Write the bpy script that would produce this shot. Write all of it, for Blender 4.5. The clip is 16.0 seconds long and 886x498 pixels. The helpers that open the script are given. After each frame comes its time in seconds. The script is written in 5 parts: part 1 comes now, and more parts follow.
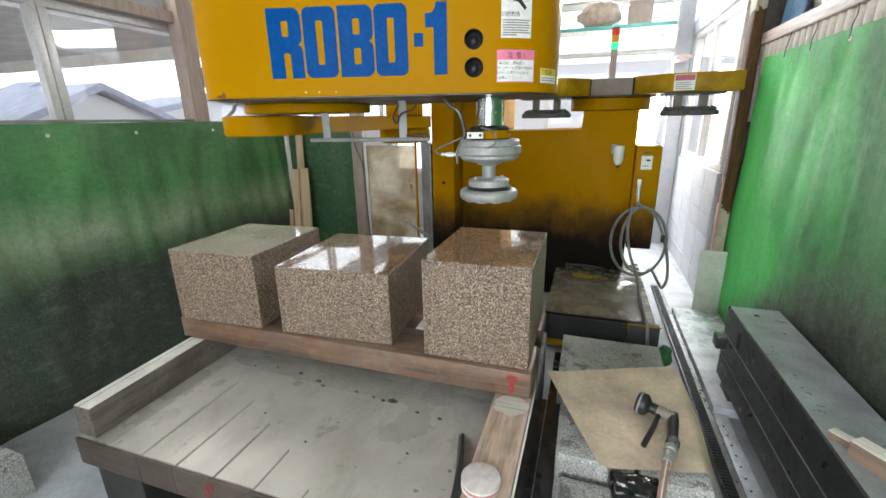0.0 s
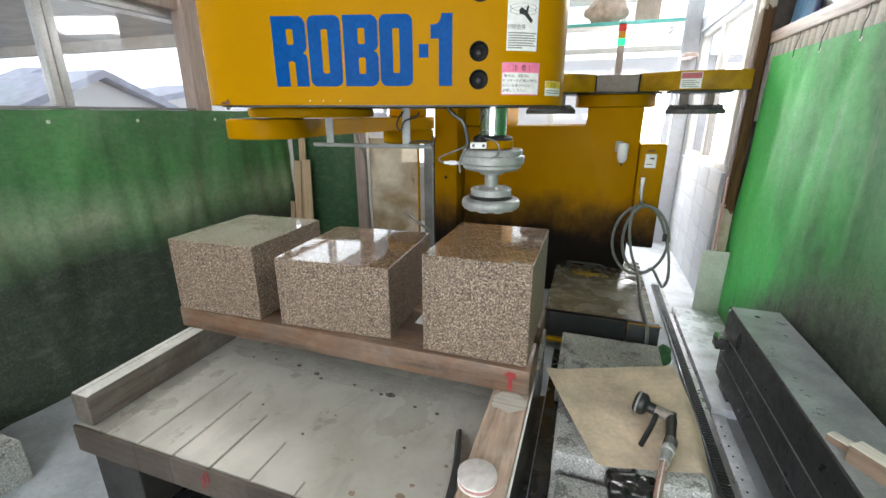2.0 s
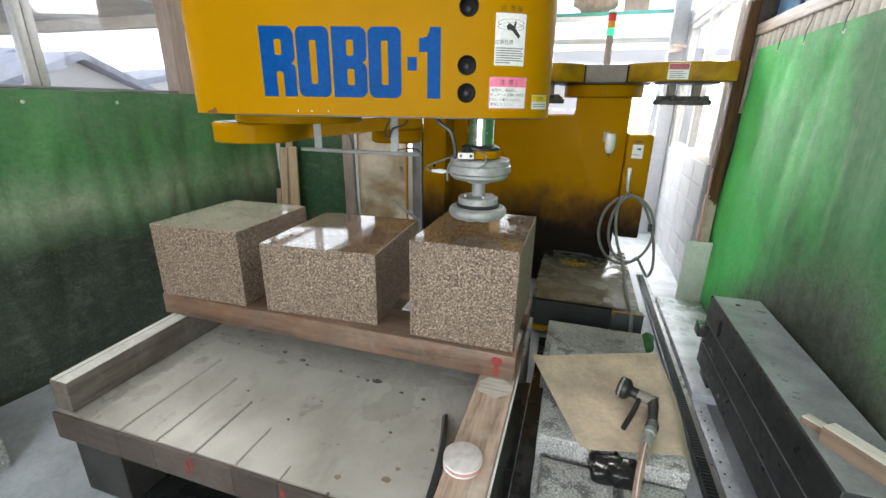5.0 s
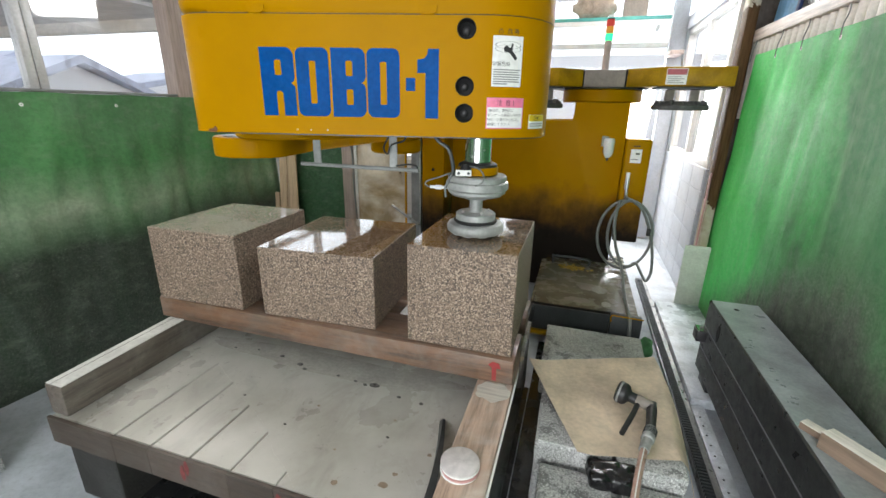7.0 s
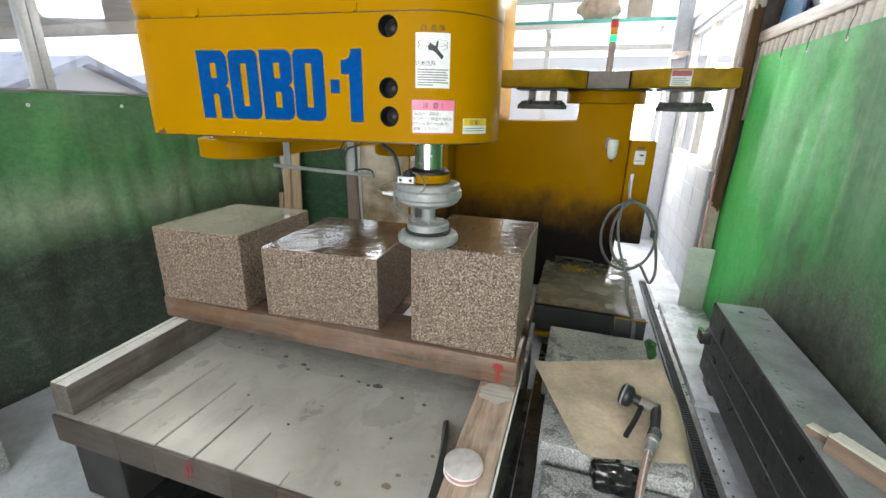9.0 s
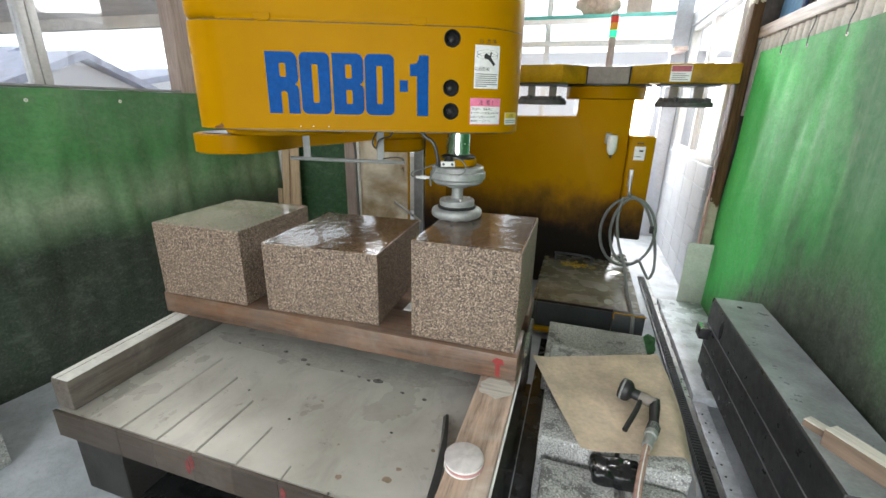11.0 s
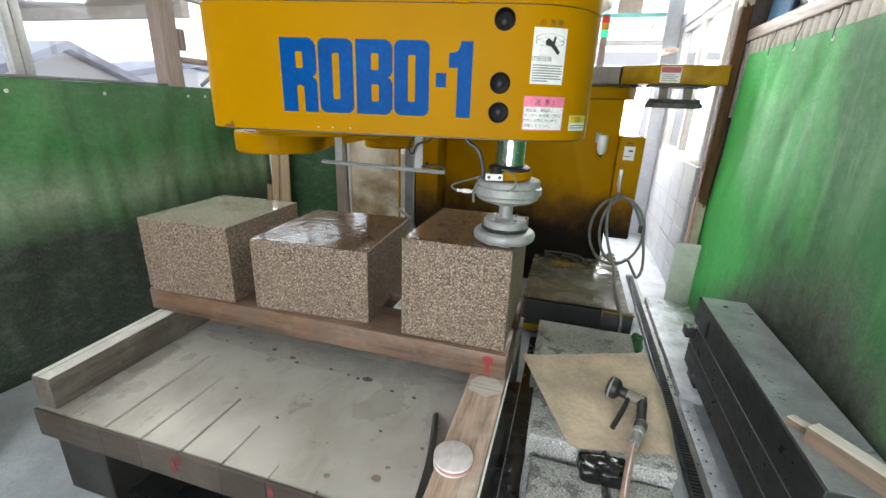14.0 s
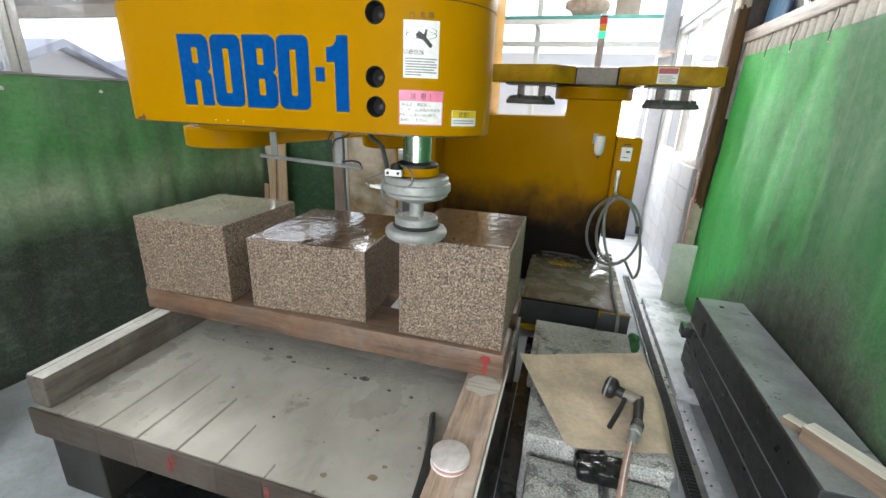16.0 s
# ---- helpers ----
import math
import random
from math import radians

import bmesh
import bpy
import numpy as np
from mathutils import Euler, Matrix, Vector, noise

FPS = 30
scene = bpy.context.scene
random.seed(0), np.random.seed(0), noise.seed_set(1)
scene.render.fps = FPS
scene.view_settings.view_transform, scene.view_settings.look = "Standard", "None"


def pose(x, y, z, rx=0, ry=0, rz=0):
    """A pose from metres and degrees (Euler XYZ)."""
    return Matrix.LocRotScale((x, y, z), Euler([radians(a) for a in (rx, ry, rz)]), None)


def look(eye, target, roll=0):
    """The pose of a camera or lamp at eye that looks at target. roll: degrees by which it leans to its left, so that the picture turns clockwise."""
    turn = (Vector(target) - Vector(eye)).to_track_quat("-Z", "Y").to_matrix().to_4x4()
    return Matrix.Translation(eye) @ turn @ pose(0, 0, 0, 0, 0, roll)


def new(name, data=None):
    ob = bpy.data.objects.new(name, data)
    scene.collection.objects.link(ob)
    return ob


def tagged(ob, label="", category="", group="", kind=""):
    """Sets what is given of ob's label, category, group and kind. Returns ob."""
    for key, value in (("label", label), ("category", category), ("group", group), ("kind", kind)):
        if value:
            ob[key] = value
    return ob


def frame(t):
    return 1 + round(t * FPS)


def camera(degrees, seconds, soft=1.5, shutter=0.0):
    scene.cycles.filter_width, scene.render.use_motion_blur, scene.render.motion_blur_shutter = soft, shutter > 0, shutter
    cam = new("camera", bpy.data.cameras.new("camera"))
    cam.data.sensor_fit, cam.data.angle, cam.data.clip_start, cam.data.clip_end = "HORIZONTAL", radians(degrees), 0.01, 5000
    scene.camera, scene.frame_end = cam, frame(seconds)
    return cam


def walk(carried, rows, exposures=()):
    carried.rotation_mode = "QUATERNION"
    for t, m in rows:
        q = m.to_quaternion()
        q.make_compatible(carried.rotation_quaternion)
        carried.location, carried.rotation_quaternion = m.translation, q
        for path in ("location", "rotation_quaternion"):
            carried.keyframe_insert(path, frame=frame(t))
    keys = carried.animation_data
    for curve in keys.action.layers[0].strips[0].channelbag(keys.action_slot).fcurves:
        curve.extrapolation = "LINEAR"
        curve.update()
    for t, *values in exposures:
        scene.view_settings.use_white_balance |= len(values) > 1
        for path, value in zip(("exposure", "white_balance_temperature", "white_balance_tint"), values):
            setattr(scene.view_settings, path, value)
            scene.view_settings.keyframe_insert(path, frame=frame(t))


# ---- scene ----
cam = camera(92.3, 16.0)
PATH = [
    (0, (0.571, -1.411, 1.555), (-0.048, 0.4, 0.973), -1.1),
    (0.5, (0.573, -1.406, 1.558), (-0.05, 0.403, 0.976), -1.0),
    (1, (0.571, -1.398, 1.558), (-0.054, 0.408, 0.971), -0.7),
    (1.5, (0.571, -1.399, 1.555), (-0.056, 0.405, 0.962), -0.3),
    (2, (0.567, -1.401, 1.553), (-0.053, 0.401, 0.947), 0.0),
    (2.5, (0.565, -1.402, 1.542), (-0.044, 0.399, 0.92), 0.4),
    (3, (0.567, -1.398, 1.535), (-0.027, 0.402, 0.897), 0.5),
    (3.5, (0.57, -1.404, 1.536), (-0.009, 0.398, 0.889), 0.7),
    (4, (0.57, -1.405, 1.534), (0.002, 0.4, 0.886), 0.7),
    (6.5, (0.573, -1.398, 1.533), (0.012, 0.415, 0.9), 1.1),
    (7, (0.574, -1.399, 1.533), (0.013, 0.415, 0.905), 1.1),
    (7.5, (0.574, -1.402, 1.535), (0.013, 0.413, 0.91), 1.1),
    (8, (0.572, -1.405, 1.534), (0.011, 0.411, 0.912), 1.1),
    (8.5, (0.574, -1.4, 1.531), (0.004, 0.414, 0.911), 1.1),
    (9, (0.569, -1.4, 1.533), (-0.004, 0.412, 0.909), 1.2),
    (11.5, (0.566, -1.405, 1.528), (0.005, 0.404, 0.886), 1.3),
    (12, (0.567, -1.402, 1.525), (0.015, 0.41, 0.883), 1.4),
    (12.5, (0.564, -1.399, 1.527), (0.022, 0.414, 0.879), 1.6),
    (13, (0.565, -1.399, 1.526), (0.031, 0.416, 0.878), 1.8),
    (13.5, (0.565, -1.402, 1.53), (0.038, 0.414, 0.879), 1.9),
    (14, (0.563, -1.401, 1.531), (0.042, 0.417, 0.881), 2.1),
    (14.5, (0.564, -1.405, 1.529), (0.047, 0.416, 0.883), 2.2),
    (15, (0.563, -1.403, 1.53), (0.051, 0.418, 0.883), 2.4),
    (15.5, (0.563, -1.403, 1.529), (0.053, 0.419, 0.88), 2.4),
    (16, (0.562, -1.402, 1.526), (0.053, 0.421, 0.879), 2.4),
]
walk(cam, [(t, look(eye, target, roll)) for t, eye, target, roll in PATH], exposures=[(0.0, 0.0), (16.0, 0.0)])

# ---- daylight ----
world = bpy.data.worlds.new("world")
scene.world = world
world.use_nodes = True
wn = world.node_tree
sky = wn.nodes.new("ShaderNodeTexSky")
sky.sky_type, sky.sun_disc = "NISHITA", False
sky.sun_elevation, sky.sun_rotation = radians(48), radians(-60)
sky.air_density, sky.dust_density = 1.0, 4.0
wn.links.new(sky.outputs[0], wn.nodes["Background"].inputs[0])
wn.nodes["Background"].inputs[1].default_value = 0.12
sun = new("sun", bpy.data.lights.new("sun", "SUN"))
sun.data.energy, sun.data.angle, sun.data.color = 2.0, radians(14), (1, 0.97, 0.92)
sun.matrix_world = look((-6, 5, 8), (0, 0, 0))


def window_light(name, eye, target, sx, sy, watts, col=(0.99, 0.985, 0.97)):
    d = bpy.data.lights.new(name, "AREA")
    d.shape, d.size, d.size_y, d.energy, d.color = "RECTANGLE", sx, sy, watts, col
    ob = new(name, d)
    ob.matrix_world = look(eye, target)
    return ob


# sky lamps in added, unseen gaps above the windows and in the doorway behind
window_light("daylight_left", (-2.40, -0.3, 2.74), (0.3, -0.1, 0.9), 5.6, 0.42, 58)
window_light("daylight_left_far", (-2.40, 3.4, 2.74), (0, 2.6, 1.0), 1.9, 0.42, 15)
window_light("daylight_back", (-0.75, 4.60, 3.02), (-0.5, 1.0, 0.8), 2.5, 0.26, 18)
window_light("daylight_right", (1.66, 3.5, 2.78), (1.25, 2.1, 0.2), 1.5, 0.36, 70)
window_light("daylight_doorway", (0.45, -3.88, 1.6), (1.0, 0.1, 0.25), 2.5, 2.4, 165, (0.96, 0.98, 1.0))
# two fill lamps added at the back to brighten right tarpaulin and floor
window_light("fill_back_right", (0.95, 4.60, 3.02), (1.45, 1.4, 0.6), 0.8, 0.26, 40, (0.95, 0.98, 1.0))
window_light("fill_back_gap", (1.20, 4.72, 1.50), (1.52, 1.5, 0.3), 0.34, 1.25, 55, (0.95, 0.98, 1.0))

# ---- materials ----


class Mat:
    """A node material with a few handy links."""

    def __init__(self, name, rough=0.6, metal=0.0):
        self.m = bpy.data.materials.new(name)
        self.m.use_nodes = True
        self.t = self.m.node_tree
        self.b = self.t.nodes["Principled BSDF"]
        self.b.inputs["Roughness"].default_value = rough
        self.b.inputs["Metallic"].default_value = metal
        self.co = self.t.nodes.new("ShaderNodeTexCoord").outputs["Object"]
        self.geo = self.t.nodes.new("ShaderNodeNewGeometry")

    def n(self, kind, **kw):
        node = self.t.nodes.new(kind)
        for k, v in kw.items():
            node.inputs[k.replace("_", " ")].default_value = v
        return node

    def link(self, a, b):
        self.t.links.new(a, b)

    def scaled(self, sx, sy, sz, src=None):
        mp = self.n("ShaderNodeMapping")
        mp.inputs["Scale"].default_value = (sx, sy, sz)
        self.link(src or self.co, mp.inputs[0])
        return mp.outputs[0]

    def noise(self, scale, detail=4, rough=0.55, co=None, dist=0.0):
        nd = self.n("ShaderNodeTexNoise", Scale=scale, Detail=detail, Roughness=rough, Distortion=dist)
        self.link(co or self.co, nd.inputs["Vector"])
        return nd.outputs["Fac"]

    def ramp(self, fac, stops):
        r = self.n("ShaderNodeValToRGB")
        e = r.color_ramp.elements
        while len(e) < len(stops):
            e.new(0.5)
        for el, (p, c) in zip(e, stops):
            el.position = p
            el.color = (*c, 1) if len(c) == 3 else c
        self.link(fac, r.inputs[0])
        return r.outputs[0]

    def mix(self, fac, a, b):
        mx = self.n("ShaderNodeMix")
        mx.data_type = "RGBA"
        for sock, v in ((mx.inputs[0], fac), (mx.inputs[6], a), (mx.inputs[7], b)):
            if isinstance(v, (int, float)):
                sock.default_value = v
            elif isinstance(v, tuple):
                sock.default_value = (*v, 1)
            else:
                self.link(v, sock)
        return mx.outputs[2]

    def math(self, op, a, b=0.5, clamp=False):
        md = self.n("ShaderNodeMath")
        md.operation, md.use_clamp = op, clamp
        for sock, v in ((md.inputs[0], a), (md.inputs[1], b)):
            if isinstance(v, (int, float)):
                sock.default_value = v
            else:
                self.link(v, sock)
        return md.outputs[0]

    def axis(self, k, src=None):
        s = self.n("ShaderNodeSeparateXYZ")
        self.link(src or self.co, s.inputs[0])
        return s.outputs[k]

    def color(self, c):
        if isinstance(c, tuple):
            self.b.inputs["Base Color"].default_value = (*c, 1)
        else:
            self.link(c, self.b.inputs["Base Color"])

    def rough(self, fac, lo, hi):
        self.link(self.ramp(fac, [(0.3, (lo,) * 3), (0.7, (hi,) * 3)]), self.b.inputs["Roughness"])

    def bump(self, fac, dist, strength=0.6):
        bp = self.n("ShaderNodeBump", Strength=strength, Distance=dist)
        self.link(fac, bp.inputs["Height"])
        self.link(bp.outputs[0], self.b.inputs["Normal"])


def plain(name, c, rough=0.5, metal=0.0, vary=0.25, scale=9, bump=0.0, bscale=60, fine=70):
    """A surface of one colour with stains, grain and fine relief."""
    m = Mat(name, rough, metal)
    d = tuple(v * (1 - vary) for v in c)
    l = tuple(min(1, v * (1 + vary * 0.6)) for v in c)
    a = m.ramp(m.noise(scale, 5), [(0.3, d), (0.7, l)])
    g = m.ramp(m.noise(fine, 3), [(0.35, (0.86,) * 3), (0.65, (1.0,) * 3)])
    mu = m.n("ShaderNodeMix")
    mu.data_type, mu.blend_type = "RGBA", "MULTIPLY"
    mu.inputs[0].default_value = 1
    m.link(a, mu.inputs[6])
    m.link(g, mu.inputs[7])
    m.color(mu.outputs[2])
    m.rough(m.noise(scale * 2.3, 4), max(0.02, rough - 0.12), min(1, rough + 0.12))
    if bump:
        m.bump(m.noise(bscale, 5), bump)
    return m.m


def granite(name, polished, honed=False):
    """Speckled pink-grey granite: pale feldspar, rosy grains, grey quartz and black mica."""
    m = Mat(name, 0.06 if polished else 0.55)
    v = m.n("ShaderNodeTexVoronoi", Scale=250.0)
    m.link(m.co, v.inputs["Vector"])
    s = m.n("ShaderNodeSeparateColor")
    m.link(v.outputs["Color"], s.inputs[0])
    c = m.ramp(s.outputs[0], [(0.0, (0.010, 0.009, 0.008)), (0.24, (0.044, 0.034, 0.025)), (0.40, (0.120, 0.083, 0.060)), (0.64, (0.215, 0.150, 0.108)), (0.88, (0.48, 0.37, 0.285))])
    v2 = m.n("ShaderNodeTexVoronoi", Scale=75.0)
    m.link(m.co, v2.inputs["Vector"])
    s2 = m.n("ShaderNodeSeparateColor")
    m.link(v2.outputs["Color"], s2.inputs[0])
    c = m.mix(m.math("MULTIPLY", s2.outputs[1], 0.42), c, (0.215, 0.150, 0.108))
    c = m.mix(m.ramp(m.noise(6, 4), [(0.35, (0, 0, 0)), (0.7, (0.35,) * 3)]), c, (0.16, 0.118, 0.088))
    if polished:
        c = m.mix(0.35, c, (0.24, 0.155, 0.10))
        m.rough(m.noise(14, 4), 0.03, 0.09)
        m.b.inputs["Coat Weight"].default_value = 0.6
        m.b.inputs["Coat Roughness"].default_value = 0.03
    elif honed:
        # pale reflection of the surroundings mixed into the colour of the top
        c = m.mix(m.ramp(m.noise(5, 5), [(0.3, (0.45,) * 3), (0.7, (0.7,) * 3)]), c, (0.50, 0.47, 0.41))
        m.rough(m.noise(3, 5), 0.02, 0.07)
        m.b.inputs["Coat Weight"].default_value = 0.8
        m.b.inputs["Coat Roughness"].default_value = 0.02
    else:
        m.bump(m.noise(230, 4), 0.004, 0.7)
    m.color(c)
    return m.m


def yellow_paint(name, grime_low=0.0, grime_high=0.0):
    """Machine yellow; where the stone slurry splashes up, rusty brown to black dirt."""
    m = Mat(name, 0.32)
    c = m.ramp(m.noise(3.2, 5), [(0.3, (0.325, 0.157, 0.0)), (0.7, (0.365, 0.178, 0.0))])
    if grime_high > grime_low:
        z = m.axis(2)
        n = m.math("MULTIPLY", m.math("SUBTRACT", m.noise(4.5, 6, 0.65), 0.5), (grime_high - grime_low) * 0.95)
        f = m.math("DIVIDE", m.math("SUBTRACT", m.math("ADD", z, n), grime_low), grime_high - grime_low, True)
        c = m.mix(m.ramp(f, [(0.15, (1, 1, 1)), (0.55, (0.72,) * 3), (1.0, (0, 0, 0))]), c, m.mix(f, (0.016, 0.013, 0.011), m.ramp(m.noise(24, 6, 0.7, m.scaled(1, 1, 0.3)), [(0.3, (0.045, 0.026, 0.014)), (0.75, (0.17, 0.082, 0.030))])))
    sc = m.ramp(m.noise(55, 6, 0.7), [(0.66, (0, 0, 0)), (0.72, (0.5,) * 3)])
    c = m.mix(sc, c, (0.22, 0.12, 0.03))
    m.color(c)
    m.rough(m.noise(7, 5), 0.26, 0.38)
    m.b.inputs["Specular IOR Level"].default_value = 0.025
    m.bump(m.noise(160, 3), 0.0008, 0.25)
    return m.m


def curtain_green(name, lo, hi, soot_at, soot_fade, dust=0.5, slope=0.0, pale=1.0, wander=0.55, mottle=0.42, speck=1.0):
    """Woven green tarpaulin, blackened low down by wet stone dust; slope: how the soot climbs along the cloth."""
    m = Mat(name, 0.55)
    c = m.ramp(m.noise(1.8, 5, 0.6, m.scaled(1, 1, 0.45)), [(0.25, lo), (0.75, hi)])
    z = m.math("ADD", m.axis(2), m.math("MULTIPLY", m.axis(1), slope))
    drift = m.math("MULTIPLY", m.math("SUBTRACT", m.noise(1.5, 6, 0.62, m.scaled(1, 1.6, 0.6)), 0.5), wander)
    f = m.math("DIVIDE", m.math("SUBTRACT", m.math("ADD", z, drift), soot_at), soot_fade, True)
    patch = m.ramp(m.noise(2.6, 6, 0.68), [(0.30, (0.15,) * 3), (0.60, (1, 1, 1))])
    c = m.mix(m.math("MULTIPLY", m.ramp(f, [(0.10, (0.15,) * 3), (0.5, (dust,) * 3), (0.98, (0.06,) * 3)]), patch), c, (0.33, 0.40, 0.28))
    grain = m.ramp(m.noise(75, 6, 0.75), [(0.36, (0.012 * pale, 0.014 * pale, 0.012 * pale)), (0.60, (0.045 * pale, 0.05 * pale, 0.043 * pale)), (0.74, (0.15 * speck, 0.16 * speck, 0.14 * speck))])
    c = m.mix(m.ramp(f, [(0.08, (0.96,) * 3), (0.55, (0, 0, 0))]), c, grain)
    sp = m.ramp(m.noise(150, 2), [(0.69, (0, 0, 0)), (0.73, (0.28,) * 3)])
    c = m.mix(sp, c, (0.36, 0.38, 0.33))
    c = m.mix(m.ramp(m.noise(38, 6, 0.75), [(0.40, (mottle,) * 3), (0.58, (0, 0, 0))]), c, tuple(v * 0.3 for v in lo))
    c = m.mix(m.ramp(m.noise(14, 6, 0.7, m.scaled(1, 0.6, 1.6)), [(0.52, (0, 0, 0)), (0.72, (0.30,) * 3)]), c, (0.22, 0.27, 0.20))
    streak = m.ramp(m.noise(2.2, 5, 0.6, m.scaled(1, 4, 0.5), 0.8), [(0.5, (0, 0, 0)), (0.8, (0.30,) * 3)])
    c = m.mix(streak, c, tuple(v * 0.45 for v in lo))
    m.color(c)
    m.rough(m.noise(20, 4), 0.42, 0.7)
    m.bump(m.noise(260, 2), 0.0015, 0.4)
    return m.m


def splashed_tarpaulin(name):
    """Bright woven green tarpaulin; a sooty splash of stone dust runs down it beside the saw bench. The shade over its
    near half is put into the colour.
    """
    m = Mat(name, 0.6)
    c = m.ramp(m.noise(1.3, 5, 0.6, m.scaled(1, 1, 0.5)), [(0.25, (0.075, 0.60, 0.125)), (0.75, (0.120, 0.78, 0.185))])
    # painted shade: the green turns darker towards the near end
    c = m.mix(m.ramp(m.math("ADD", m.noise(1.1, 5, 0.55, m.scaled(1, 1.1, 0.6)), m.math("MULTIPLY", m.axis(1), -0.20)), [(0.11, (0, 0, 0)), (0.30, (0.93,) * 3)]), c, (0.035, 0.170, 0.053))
    runs = m.noise(2.4, 5, 0.6, m.scaled(1, 3.4, 0.22), 0.5)
    c = m.mix(m.ramp(runs, [(0.50, (0, 0, 0)), (0.66, (0.25,) * 3)]), c, (0.28, 0.56, 0.28))
    side = m.math("ABSOLUTE", m.math("SUBTRACT", m.axis(1), 0.62))
    h = m.math("ADD", m.axis(2), m.math("MULTIPLY", side, 0.60))
    h = m.math("ADD", h, m.math("MULTIPLY", m.math("SUBTRACT", runs, 0.5), 0.40))
    h = m.math("ADD", h, m.math("MULTIPLY", m.math("SUBTRACT", m.noise(3.5, 6, 0.7), 0.5), 0.45))
    grey = m.ramp(m.noise(60, 6, 0.75), [(0.34, (0.05, 0.06, 0.045)), (0.66, (0.20, 0.21, 0.17))])
    c = m.mix(m.ramp(m.math("SUBTRACT", h, 0.45), [(0.36, (0.88,) * 3), (0.72, (0, 0, 0))]), c, grey)
    soot = m.ramp(m.noise(85, 6, 0.8), [(0.38, (0.010, 0.011, 0.009)), (0.58, (0.042, 0.045, 0.036)), (0.74, (0.16, 0.16, 0.14))])
    c = m.mix(m.ramp(m.math("SUBTRACT", h, 0.35), [(0.34, (0.95,) * 3), (0.58, (0, 0, 0))]), c, soot)
    c = m.mix(m.ramp(m.noise(110, 5, 0.7), [(0.38, (0.30,) * 3), (0.54, (0, 0, 0))]), c, (0.015, 0.09, 0.025))
    c = m.mix(m.ramp(m.noise(150, 2), [(0.74, (0, 0, 0)), (0.77, (0.6,) * 3)]), c, (0.45, 0.47, 0.42))
    m.color(c)
    m.rough(m.noise(20, 4), 0.5, 0.75)
    m.bump(m.noise(220, 3), 0.0025, 0.6)
    return m.m


def flaking_post(name):
    """Rough brown timber with the rest of a pale paint coat high up and at its foot."""
    m = Mat(name, 0.7)
    g = m.noise(3.0, 7, 0.65, m.scaled(22, 22, 1.2), 0.6)
    c = m.ramp(g, [(0.25, (0.034, 0.018, 0.009)), (0.5, (0.085, 0.047, 0.021)), (0.8, (0.14, 0.083, 0.040))])
    n = m.math("MULTIPLY", m.math("SUBTRACT", m.noise(9, 6, 0.65), 0.5), 0.55)
    z = m.math("ADD", m.axis(2), n)
    coat = m.math("ADD", m.math("LESS_THAN", z, 0.88), m.math("GREATER_THAN", z, 2.22), True)
    c = m.mix(coat, c, m.ramp(m.noise(12, 5), [(0.3, (0.33, 0.28, 0.20)), (0.7, (0.50, 0.45, 0.37))]))
    m.b.inputs["Specular IOR Level"].default_value = 0.1
    m.color(c)
    m.bump(g, 0.004, 0.7)
    return m.m


def timber(name, c, dirt=0.3, along="y", rough=0.65, mud=0.0):
    m = Mat(name, rough)
    sc = {"x": (1.2, 22, 22), "y": (22, 1.2, 22), "z": (22, 22, 1.2)}[along]
    g = m.noise(3.0, 7, 0.65, m.scaled(*sc), 0.6)
    col = m.ramp(g, [(0.25, tuple(v * 0.55 for v in c)), (0.5, c), (0.8, tuple(min(1, v * 1.3) for v in c))])
    col = m.mix(m.ramp(m.noise(5, 6, 0.65), [(0.45, (0, 0, 0)), (0.75, (dirt,) * 3)]), col, (0.10, 0.085, 0.075))
    if mud:
        col = m.mix(m.ramp(m.noise(13, 6, 0.7, m.scaled(*{"x": (0.15, 1.6, 1.6), "y": (1.6, 0.15, 1.6), "z": (1.6, 1.6, 0.15)}[along])), [(0.48, (0, 0, 0)), (0.66, (0.7,) * 3)]), col, (0.040, 0.031, 0.025))
        col = m.mix(m.ramp(m.noise(3.1, 7, 0.7, None, 0.5), [(0.42, (0, 0, 0)), (0.64, (mud,) * 3)]), col, m.ramp(m.noise(40, 5), [(0.3, (0.30, 0.28, 0.25)), (0.7, (0.58, 0.56, 0.52))]))
    rnd = m.n("ShaderNodeObjectInfo").outputs["Random"]
    hs = m.n("ShaderNodeHueSaturation")
    m.link(m.math("ADD", m.math("MULTIPLY", rnd, 0.35), 0.82), hs.inputs["Value"])
    m.link(col, hs.inputs["Color"])
    m.color(hs.outputs[0])
    m.bump(g, 0.003, 0.6)
    return m.m


def slurry(name, wet, k=1.0):
    """Pale grey stone mud, drying in patches."""
    m = Mat(name, 0.3)
    f = m.noise(2.3, 6, 0.6)
    c = m.ramp(f, [(0.3, (0.36 * k, 0.345 * k, 0.30 * k)), (0.55, (0.48 * k, 0.465 * k, 0.42 * k)), (0.8, (0.60 * k, 0.585 * k, 0.54 * k))])
    c = m.mix(m.ramp(m.noise(26, 6, 0.7), [(0.62, (0, 0, 0)), (0.7, (0.5,) * 3)]), c, (0.14, 0.12, 0.10))
    c = m.mix(m.ramp(m.noise(7, 7, 0.7, m.scaled(1, 0.5, 1), 0.8), [(0.50, (0, 0, 0)), (0.68, (0.35,) * 3)]), c, (0.23 * k, 0.215 * k, 0.185 * k))
    m.color(c)
    m.rough(m.noise(3.5, 5), *((0.22, 0.45) if wet else (0.35, 0.7)))
    m.bump(m.noise(35, 5), 0.0015, 0.35)
    return m.m


